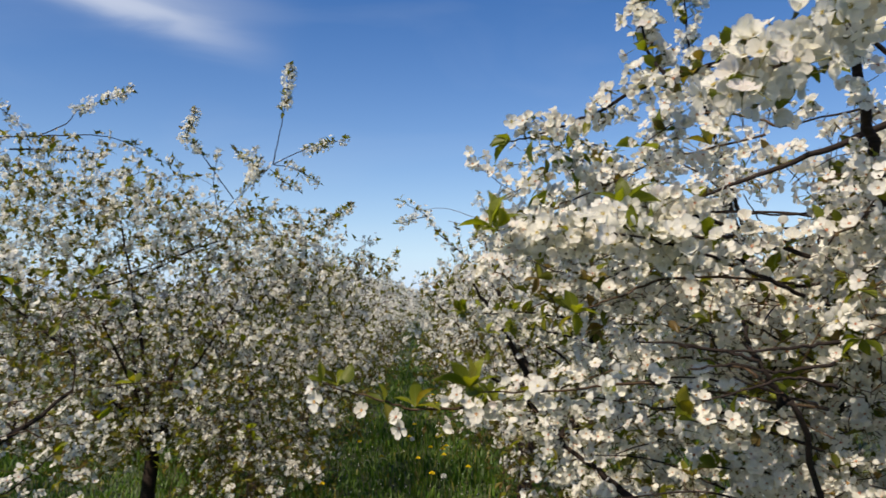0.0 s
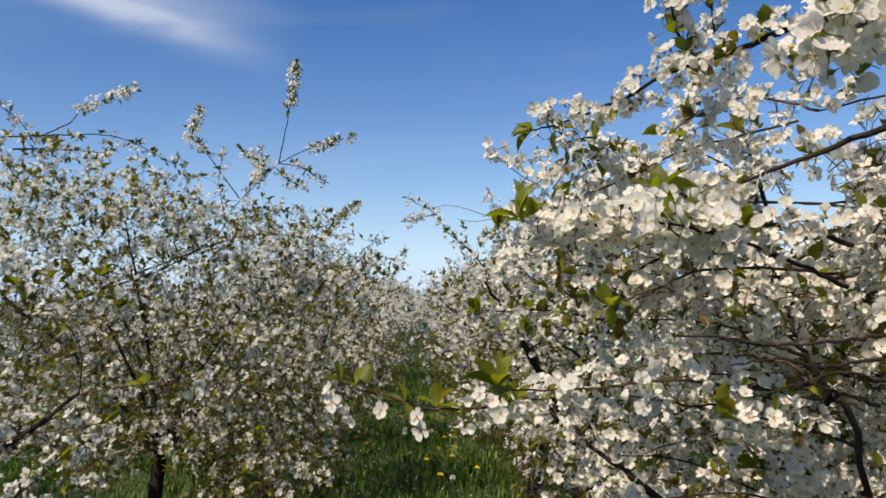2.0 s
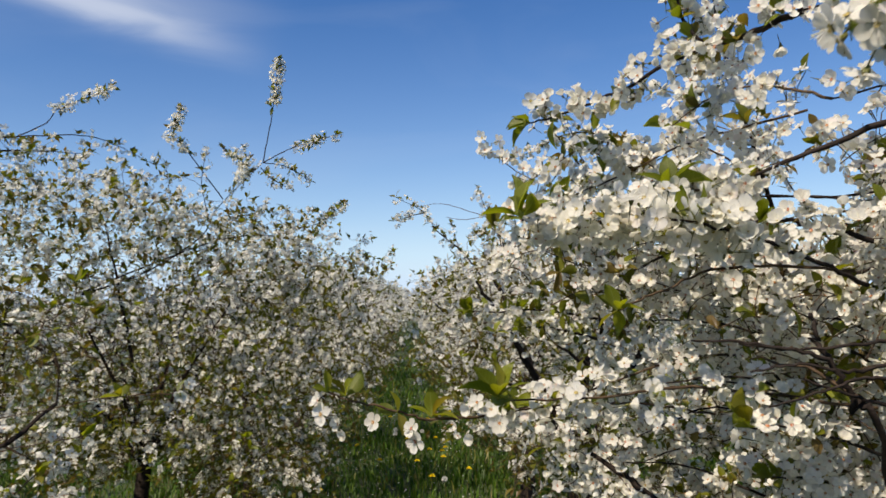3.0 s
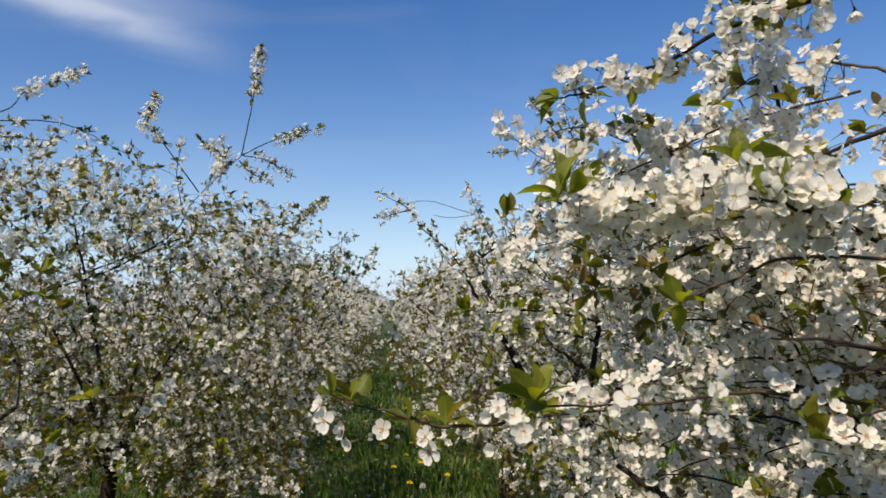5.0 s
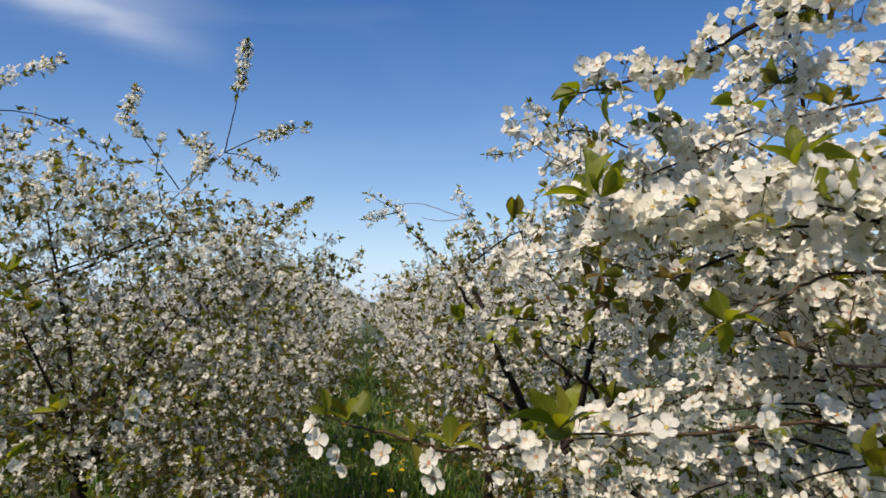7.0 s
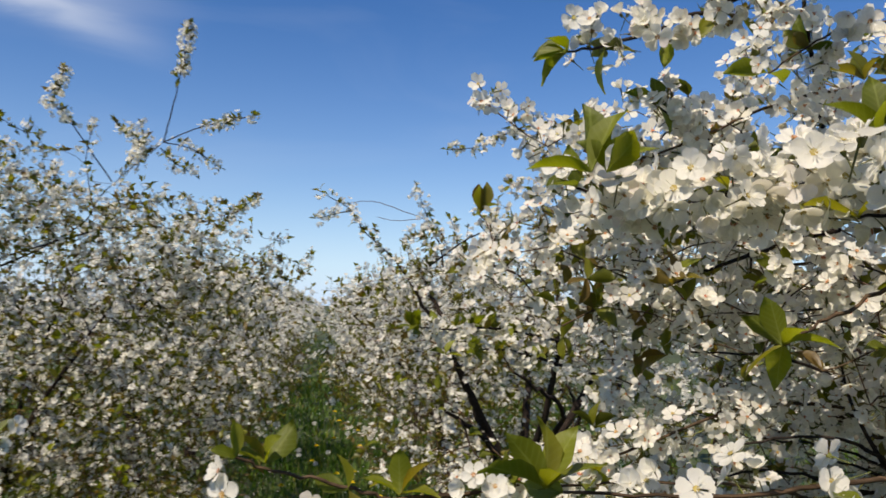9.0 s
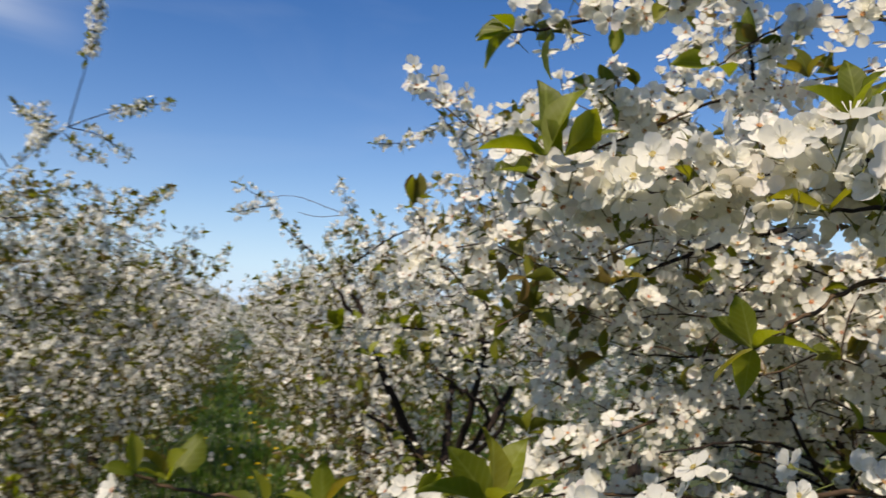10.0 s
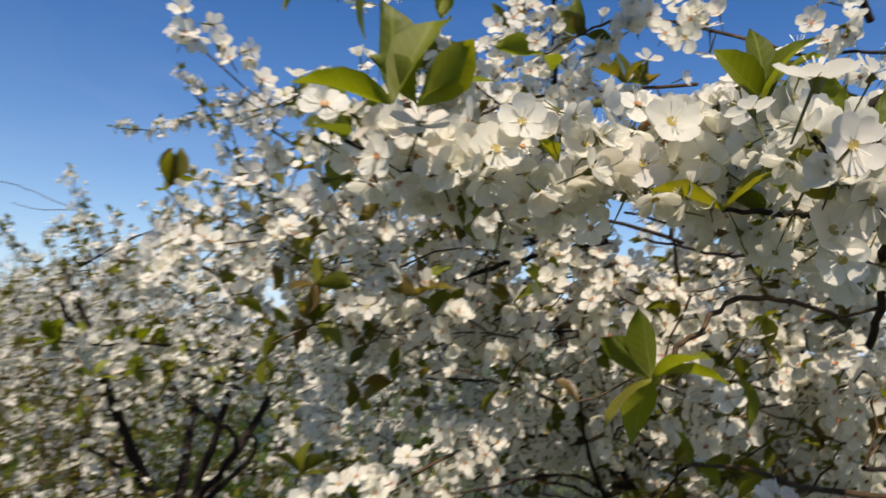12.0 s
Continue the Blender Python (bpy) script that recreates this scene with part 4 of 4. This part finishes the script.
    t.spray([(0.50, 2.60, 1.44), (0.30, 2.48, 1.49), (0.14, 2.40, 1.48)], 0.005, 0.1, 0.014, 3, 0.045)
    t.limb([(0.45, 3.00, 1.02), (0.572, 2.820, 1.253), (0.460, 2.712, 1.362), (0.370, 2.638, 1.415)], 0.010, 0.004, 1.0)
    t.limb([(0.45, 3.00, 1.02), (0.610, 2.804, 1.238), (0.554, 2.736, 1.374)], 0.009, 0.004, 1.0)
    for p in ((0.31, 2.61, 1.54), (0.24, 2.55, 1.545), (0.05, 2.36, 1.55)):
        t.tuft(p, (-0.2, -0.4, 0.6), 5, 0.052)
    t.thicket([((0.60, 3.40, 1.20), (0.65, 0.80, 0.45)), ((0.42, 3.2, 0.95), (0.55, 0.70, 0.36))], 1000, 0.5, second_clear)
    t.fill([((0.60, 3.40, 1.32), (0.72, 0.90, 0.50)), ((0.38, 2.85, 1.28), (0.45, 0.50, 0.38)), ((0.30, 3.70, 1.38), (0.42, 0.60, 0.42)),
            ((0.50, 3.30, 0.90), (0.70, 0.85, 0.44)), ((0.80, 3.05, 1.68), (0.38, 0.5, 0.32)), ((0.26, 3.9, 0.98), (0.48, 0.6, 0.42)), ((0.45, 2.9, 0.85), (0.5, 0.5, 0.4))], 1100, 0.052, second_clear)
    t.fill([((0.25, 3.5, 1.76), (0.28, 0.30, 0.17)), ((0.53, 3.30, 1.83), (0.30, 0.30, 0.17)), ((0.05, 3.75, 1.62), (0.2, 0.3, 0.15))], 230, 0.05, hollow)
    return t.build("low spreading cherry tree covered in white blossom", "cherry trees along the aisle", 1, 300, 200, (4, 7), 0.0150, 1.3, hollow, 1.05)


def left_skirt(p):
    """The crown ends above the grass, higher round the trunk."""
    x, y = p[0], p[1]
    if x < -1.2:
        low = 1.57 - 0.213 * y
    elif x < -0.65:
        low = 0.70 - 0.10 * (x + 1.2)
    else:
        low = 0.645 + 1.1 * (x + 0.65)
    return p[2] < low + 0.07 * math.sin(9 * x + 2 * y) + 0.05 * math.sin(23 * x)


def left_tree():
    t = Tree((-1.53, 3.86), 303)
    t.set_trunk([(-1.53, 3.86, -0.05), (-1.54, 3.84, 0.4), (-1.50, 3.83, 0.80)], 0.042, 0.034)
    for dx, dy, dz in ((-0.75, -0.35, 0.95), (0.55, -0.45, 0.80), (0.62, 0.25, 0.95), (-0.55, 0.55, 1.0), (0.05, -0.75, 0.75), (0.1, 0.6, 1.05), (-0.1, -0.2, 1.15)):
        t.limb([(-1.50, 3.83, 0.78), (-1.50 + 0.35 * dx, 3.83 + 0.35 * dy, 0.78 + 0.45 * dz), (-1.50 + dx, 3.83 + dy, 0.78 + dz)], 0.014, 0.004)
    t.spray([(-1.72, 3.62, 1.64), (-1.47, 3.78, 1.75), (-1.24, 3.90, 1.93), (-1.17, 3.95, 2.08), (-0.95, 4.03, 2.33)], 0.0055, 0.75, 0.03, 0)
    t.spray([(-0.95, 4.03, 2.33), (-0.88, 3.98, 2.62), (-0.84, 3.92, 2.84)], 0.0035, 0.56, 0.009, 7, 0.038)
    t.spray([(-0.95, 4.03, 2.33), (-0.78, 3.99, 2.40), (-0.68, 3.98, 2.42), (-0.54, 3.97, 2.46)], 0.003, 0.42, 0.010, 6, 0.036)
    t.spray([(-0.95, 4.03, 2.33), (-0.83, 4.06, 2.31), (-0.70, 4.09, 2.23)], 0.003, 0.2, 0.018, 3, 0.03)
    t.spray([(-1.10, 3.98, 2.18), (-1.05, 4.00, 2.32), (-1.15, 3.98, 2.40)], 0.003, 0.1, 0.010, 4, 0.035)
    t.spray([(-1.05, 4.00, 2.20), (-1.02, 3.98, 2.32), (-1.04, 3.97, 2.40)], 0.003, 0.1, 0.010, 3, 0.03)
    t.spray([(-0.96, 4.02, 2.30), (-0.90, 4.02, 2.24), (-0.80, 4.04, 2.18)], 0.003, 0.1, 0.012, 3, 0.03)
    t.spray([(-0.875, 3.975, 2.64), (-0.85, 3.94, 2.74), (-0.85, 3.92, 2.83)], 0.002, 0.0, 0.03, 3, 0.03)
    t.spray([(-0.69, 3.98, 2.41), (-0.62, 3.97, 2.44), (-0.56, 3.96, 2.45)], 0.002, 0.0, 0.03, 3, 0.03)
    t.spray([(-1.34, 3.79, 2.42), (-1.33, 3.77, 2.49), (-1.29, 3.76, 2.55)], 0.002, 0.0, 0.03, 3, 0.03)
    t.spray([(-1.72, 3.40, 2.47), (-1.62, 3.41, 2.52), (-1.51, 3.42, 2.555)], 0.002, 0.0, 0.03, 3, 0.03)
    t.spray([(-0.74, 4.35, 2.03), (-0.65, 4.40, 2.08), (-0.58, 4.43, 2.14)], 0.002, 0.0, 0.03, 3, 0.03)
    t.spray([(-1.13, 3.91, 2.12), (-1.28, 3.83, 2.35), (-1.35, 3.78, 2.44), (-1.30, 3.77, 2.56)], 0.0035, 0.50, 0.010, 6, 0.036)
    t.spray([(-1.20, 3.90, 2.00), (-1.22, 3.85, 2.20), (-1.19, 3.83, 2.36)], 0.003, 0.5, 0.02, 3, 0.03)
    t.spray([(-2.12, 3.09, 2.29), (-2.02, 3.15, 2.29), (-1.81, 3.38, 2.35), (-1.59, 3.48, 2.36), (-1.36, 3.60, 2.25)], 0.0045, 0.15, 0.02, 3, 0.035)
    t.spray([(-1.95, 3.25, 2.26), (-1.80, 3.36, 2.28), (-1.64, 3.45, 2.28)], 0.004, 0.3, 0.025, 3, 0.035)
    t.spray([(-1.88, 3.35, 2.34), (-1.77, 3.39, 2.41), (-1.71, 3.40, 2.48), (-1.49, 3.42, 2.57)], 0.003, 0.38, 0.009, 6, 0.036)
    t.spray([(-1.90, 3.34, 2.30), (-1.95, 3.29, 2.40), (-2.04, 3.21, 2.48)], 0.003, 0.3, 0.018, 3, 0.03)
    t.spray([(-0.83, 4.30, 2.00), (-0.71, 4.37, 2.03), (-0.57, 4.43, 2.15)], 0.003, 0.4, 0.010, 6, 0.036)
    t.spray([(-1.67, 3.53, 1.65), (-1.39, 3.64, 1.78), (-1.13, 3.83, 1.90), (-0.92, 4.08, 1.94), (-0.72, 4.43, 1.89), (-0.48, 4.87, 1.80)], 0.0045, 0.5, 0.03, 2)
    t.fill([((-1.50, 3.85, 1.40), (1.05, 0.95, 0.55)), ((-1.05, 3.85, 1.28), (0.62, 0.70, 0.55)), ((-1.50, 3.80, 0.98), (0.95, 0.85, 0.42)),
            ((-2.00, 3.45, 1.85), (0.65, 0.5, 0.45)), ((-1.15, 4.1, 1.72), (0.55, 0.5, 0.36)), ((-1.55, 3.7, 1.90), (0.50, 0.5, 0.38)), ((-1.00, 3.75, 0.85), (0.52, 0.6, 0.40)), ((-1.3, 3.5, 0.95), (0.7, 0.5, 0.45)), ((-1.35, 3.7, 0.80), (0.85, 0.7, 0.34)), ((-1.55, 3.30, 1.05), (0.75, 0.34, 0.42))], 2300, 0.058, left_skirt, 0.2)
    t.thicket([((-1.50, 3.85, 1.30), (0.95, 0.80, 0.55)), ((-1.25, 3.80, 0.92), (0.85, 0.70, 0.42)), ((-1.10, 3.65, 0.78), (0.75, 0.65, 0.42)), ((-1.6, 3.35, 0.95), (0.8, 0.4, 0.45))], 2900, 0.75, left_skirt)
    t.thicket([((-2.0, 3.4, 1.42), (0.6, 0.45, 0.40)), ((-1.6, 3.5, 1.35), (0.6, 0.45, 0.40))], 900, 0.3, left_skirt)
    t.fill([((-1.10, 3.60, 0.74), (0.72, 0.55, 0.28)), ((-1.75, 3.40, 0.80), (0.6, 0.4, 0.30))], 820, 0.046, left_skirt)
    t.fill([((-0.66, 4.0, 1.28), (0.32, 0.55, 0.40)), ((-0.75, 4.2, 1.55), (0.32, 0.5, 0.3))], 330, 0.05, left_skirt)
    t.fill([((-0.84, 4.2, 1.97), (0.34, 0.3, 0.15)), ((-0.50, 4.3, 1.79), (0.27, 0.3, 0.15)), ((-1.12, 4.1, 2.06), (0.26, 0.3, 0.12))], 260, 0.05, leafy=0.8)
    t.thicket([((-1.10, 3.60, 0.68), (0.72, 0.55, 0.30)), ((-1.75, 3.45, 0.75), (0.6, 0.4, 0.32))], 700, 0.6, left_skirt)
    t.thicket([((-0.88, 3.85, 0.74), (0.42, 0.5, 0.30)), ((-1.18, 3.9, 0.70), (0.34, 0.45, 0.28))], 1400, 0.3)
    t.fill([((-2.05, 3.45, 2.00), (0.60, 0.45, 0.34)), ((-1.55, 3.65, 2.02), (0.50, 0.45, 0.30)), ((-1.1, 3.95, 1.90), (0.45, 0.4, 0.26)), ((-1.95, 3.55, 2.05), (0.75, 0.5, 0.32)), ((-1.45, 3.80, 1.92), (0.5, 0.4, 0.24)), ((-1.0, 4.0, 1.82), (0.45, 0.4, 0.24)), ((-0.68, 4.2, 1.66), (0.36, 0.45, 0.24)), ((-2.0, 3.4, 2.05), (0.4, 0.4, 0.22))], 1300, 0.048, leafy=0.8)
    return t.build("broad cherry tree in white blossom with long upright shoots", "cherry trees along the aisle", 1, 200, 120, (3, 6), 0.0145, 1.15, left_skirt, 0.5)


def left_front_tree():
    t = Tree((-1.62, 1.86), 404)
    t.set_trunk([(-1.62, 1.86, -0.05), (-1.62, 1.85, 0.4), (-1.60, 1.84, 0.78)], 0.055, 0.045)
    for dx, dy, dz in ((0.45, 0.45, 0.55), (-0.5, 0.3, 0.9), (-0.4, -0.5, 0.9), (0.3, -0.5, 0.8), (0.1, 0.5, 1.0)):
        t.limb([(-1.60, 1.84, 0.76), (-1.60 + 0.4 * dx, 1.84 + 0.4 * dy, 0.76 + 0.5 * dz), (-1.60 + dx, 1.84 + dy, 0.76 + dz)], 0.022, 0.005)
    t.spray([(-1.20, 1.90, 1.32), (-0.95, 1.78, 1.36), (-0.74, 1.68, 1.40), (-0.57, 1.63, 1.415)], 0.0017, 1.0, 0.1, 3, 0.034)
    t.spray([(-1.22, 1.95, 1.22), (-1.02, 1.85, 1.27), (-0.82, 1.76, 1.31)], 0.0020, 0.75, 0.05, 3, 0.034)
    t.spray([(-1.25, 1.90, 1.05), (-1.08, 1.85, 1.12), (-0.95, 1.82, 1.22)], 0.0035, 0.4, 0.035, 3, 0.035)
    t.spray([(-1.20, 1.80, 0.95), (-1.02, 1.82, 1.02), (-0.88, 1.80, 1.08)], 0.0035, 0.4, 0.04, 3, 0.035)
    t.tuft((-0.70, 1.67, 1.405), (0.2, -0.3, 0.8), 4, 0.04)
    for p, f in (((-0.56, 1.62, 1.41), (0.3, -0.8, -0.2)), ((-0.58, 1.61, 1.39), (0.1, -0.8, -0.4)), ((-0.55, 1.64, 1.43), (0.6, -0.5, 0.3)), ((-0.80, 1.74, 1.30), (0.4, -0.8, -0.1)), ((-0.83, 1.73, 1.28), (0.0, -0.8, -0.4))):
        t.blooms.append((np.array(p), np.array(f), 0.95))
    t.fill([((-1.65, 1.85, 1.35), (0.62, 0.72, 0.60)), ((-1.45, 2.1, 1.1), (0.5, 0.45, 0.40))], 300, 0.056)
    # added twig clump, a dark stand-in for shade within the tree behind
    t.thicket([((-1.027, 1.944, 1.549), (0.16, 0.2, 0.14))], 130, 1.0)
    return t.build("cherry tree in white blossom beside the aisle", "cherry trees along the aisle", 1, 60, 60, (3, 6), 0.0150, 0.9, None, 0.9)


def row_tree(base, seed, twigs, bare_twigs, gap, petal, per, side, reach, tuck=0.6):
    """side: the way to the aisle, over which the crown hangs as far as reach, drawn in by tuck lower down."""
    t = Tree(base, seed)
    x, y = base

    def aisle(p):
        u = side * (p[0] - x) + 0.06 * math.sin(5 * p[1]) + 0.04 * math.sin(13 * p[1] + 7 * p[2])
        return p[2] < 1.45 and u > min(reach, reach - tuck * (1.05 - p[2]))

    t.set_trunk([(x, y, -0.05), (x + 0.02, y, 0.4), (x, y + 0.02, 0.8)], 0.055, 0.045)
    for k in range(6):
        a = k * 1.047 + t.r.uniform(-0.3, 0.3)
        dx, dy, dz = 0.7 * math.cos(a), 0.7 * math.sin(a), t.r.uniform(0.7, 1.1)
        t.limb([(x, y, 0.78), (x + 0.4 * dx, y + 0.4 * dy, 0.78 + 0.5 * dz), (x + dx, y + dy, 0.78 + dz)], 0.014, 0.004)
    for k in range(4):
        a, q = t.r.uniform(0, 6.283), t.r.uniform(0.2, 0.8)
        px, py = x + q * math.cos(a), y + q * math.sin(a)
        h = t.r.uniform(0.2, 0.5)
        t.spray([(px, py, 1.6), (px + 0.05 * math.cos(a), py, 1.6 + 0.6 * h), (px + 0.12 * math.cos(a), py + 0.1 * math.sin(a), 1.65 + h)], 0.004, 0.3, 0.03, 3, 0.035)
    t.thicket([((x, y, 1.08), (1.1, 1.05, 0.58))], bare_twigs, 0.65, aisle)
    # extra brush beside the aisle stands in for the dark shade under the crowns
    t.thicket([((x + 0.9 * side, y, 0.90), (0.36, 0.9, 0.40))], bare_twigs // 2, 0.7, aisle)
    t.thicket([((x + 0.25 * side, y - 0.55, 0.60), (0.75, 0.5, 0.32))], bare_twigs // 2, 0.3, aisle)
    t.fill([((x, y, 1.42), (1.12, 1.1, 0.54)), ((x, y, 1.02), (1.18, 1.10, 0.44)), ((x + 0.2, y - 0.2, 1.65), (0.6, 0.6, 0.45)), ((x + 0.2, y, 1.66), (0.9, 0.9, 0.36)),
            ((x + 0.75 * side, y, 0.95), (0.42, 1.0, 0.42)), ((x + 0.75 * side, y, 1.35), (0.40, 1.0, 0.42))], twigs, gap, aisle)
    return t.build("cherry tree in white blossom further along the row", "cherry trees along the aisle", 2, 0, 0, per, petal, 1.1, aisle, 0.5)


build_ground()
build_grass()
near_tree()
second_tree()
left_tree()
left_front_tree()

# the rows go on to the horizon
first = row_tree((-1.50, 5.85), 501, 1700, 1100, 0.072, 0.0160, (3, 6), 1, 1.14)
row_tree((0.56, 5.35), 502, 1500, 1000, 0.074, 0.0160, (3, 6), -1, 0.76, 1.05)
rough = row_tree((-1.60, 9.95), 503, 420, 260, 0.100, 0.026, (3, 5), 1, 1.14)
far_off = row_tree((-1.62, 18.2), 504, 130, 26, 0.115, 0.048, (2, 4), 1, 1.14)
place_rng = random.Random(8)


def along(x, y):
    return x - 0.014 * (y - 3.6)


rows = [(-1.54, 8.0, first), (1.0, 7.6, first), (1.02, 9.7, rough)]
for k in range(13):
    source = rough if k < 2 else far_off
    if k != 3:
        rows += [(-1.54, 12.1 + 2.05 * k, source)]
    rows += [(1.02, 11.75 + 2.05 * k, source)]
for k in range(9):
    source = rough if k < 3 else far_off
    rows += [(-4.4, 2.8 + 2.3 * k, source), (3.5, 0.6 + 2.3 * k, source)]
# and behind the walk
for k in range(4):
    source = rough if k < 1 else far_off
    rows += [(-1.62, -0.5 - 2.05 * k, source), (0.95, -1.6 - 2.05 * k, source), (-4.4, 0.4 - 2.2 * k, source), (3.5, -1.7 - 2.2 * k, source)]
for x, y, source in rows:
    # the low side of each crown hangs over the aisle
    turn = (0 if x < 0 else 180) + place_rng.uniform(-25, 25)
    copy_thing(source, pose(along(x, y) + place_rng.uniform(-0.1, 0.1), y + place_rng.uniform(-0.15, 0.15), 0, 0, 0, turn))


# ---- petals fallen on the grass ----
def fallen_petals():
    r = np.random.default_rng(44)
    n = 900
    x, y = r.uniform(-1.6, 0.6, n), r.uniform(3.6, 11.0, n)
    p = np.stack([x, y, ground_height(x, y) + r.uniform(0.05, 0.15, n)], 1)
    flat = (np.array([(0.0, 0, 0), (0.55, -0.42, 0.08), (0.55, 0.42, 0.08), (1.0, 0, 0.1)]), np.array([(0, 1, 3), (0, 3, 2)]), np.zeros(2, int))
    rot = turns(np.array([0, 0, 1.0]) + 0.5 * r.normal(size=(n, 3)), r)
    v, f, _ = scattered(flat, p, rot, r.uniform(0.010, 0.015, n))
    tagged(new("fallen_petals", mesh_np("fallen_petals", v, f, [petal_mat])), "loose white petals lying in the grass", "petals", "", "stuff")


fallen_petals()


# ---- dandelions in the grass ----
def dandelion(name, label, head_mat, radius, height):
    ob = new(name)
    tagged(ob, label, "flower", "wild flowers in the aisle")
    s = spline([(0, 0, -0.01), (0.006, 0.0, height * 0.5), (0.0, 0.004, height)], 6)
    v, f = tube(s, np.linspace(0.0022, 0.0016, 6), 5)
    part("stem", mesh_np("stem", v, f, [stalk_mat]), ob)
    r = np.random.default_rng(3)
    V, F = [], []
    for k in range(54):
        a, q = k * 2.39996, (k + 0.5) / 54
        if head_mat is dandelion_mat:
            d = np.array([math.cos(a) * (0.25 + 0.75 * q), math.sin(a) * (0.25 + 0.75 * q), 0.75 - 0.65 * q])
        else:
            zz = 1 - 1.8 * q
            rr = math.sqrt(max(0, 1 - zz * zz))
            d = np.array([math.cos(a) * rr, math.sin(a) * rr, zz])
        d = d * radius
        side = unit(np.cross(d, r.normal(size=3))) * radius * 0.16
        b = len(V)
        top = np.array([0, 0.004, height])
        V += [top, top + d * 0.95 - side, top + d * 0.95 + side, top + d * 1.08]
        F += [(b, b + 1, b + 2), (b + 1, b + 3, b + 2)]
    part("head", mesh_np("head", np.array(V), np.array(F), [head_mat], smooth=False), ob)
    return ob


yellow = dandelion("dandelion", "yellow dandelion open in the grass", dandelion_mat, 0.024, 0.25)
clock = dandelion("dandelion_clock", "pale grey dandelion seed head in the grass", clock_mat, 0.023, 0.27)
yellow.location, clock.location = (-0.22, 6.2, 0.0), (-0.46, 7.3, 0.0)
spots = [(-0.02, 6.5), (0.0, 6.25), (0.05, 6.6), (-0.2, 7.4), (-0.35, 7.1), (-0.15, 8.2), (0.1, 7.8), (-0.4, 9.0), (-0.1, 9.5), (-0.55, 6.3), (-0.9, 5.4), (0.02, 5.6), (-0.12, 5.75), (-0.6, 8.4), (0.15, 5.9), (-0.28, 6.9), (-0.05, 7.1), (0.08, 8.6), (-0.3, 7.9), (-0.48, 7.6), (-0.18, 10.2), (-0.75, 6.9), (-0.12, 6.6), (0.2, 6.9)]
for k, (x, y) in enumerate(spots):
    copy_thing(clock if k % 4 == 3 else yellow, pose(x, y, float(ground_height(x, y)), place_rng.uniform(-8, 8), place_rng.uniform(-8, 8), place_rng.uniform(0, 360)))
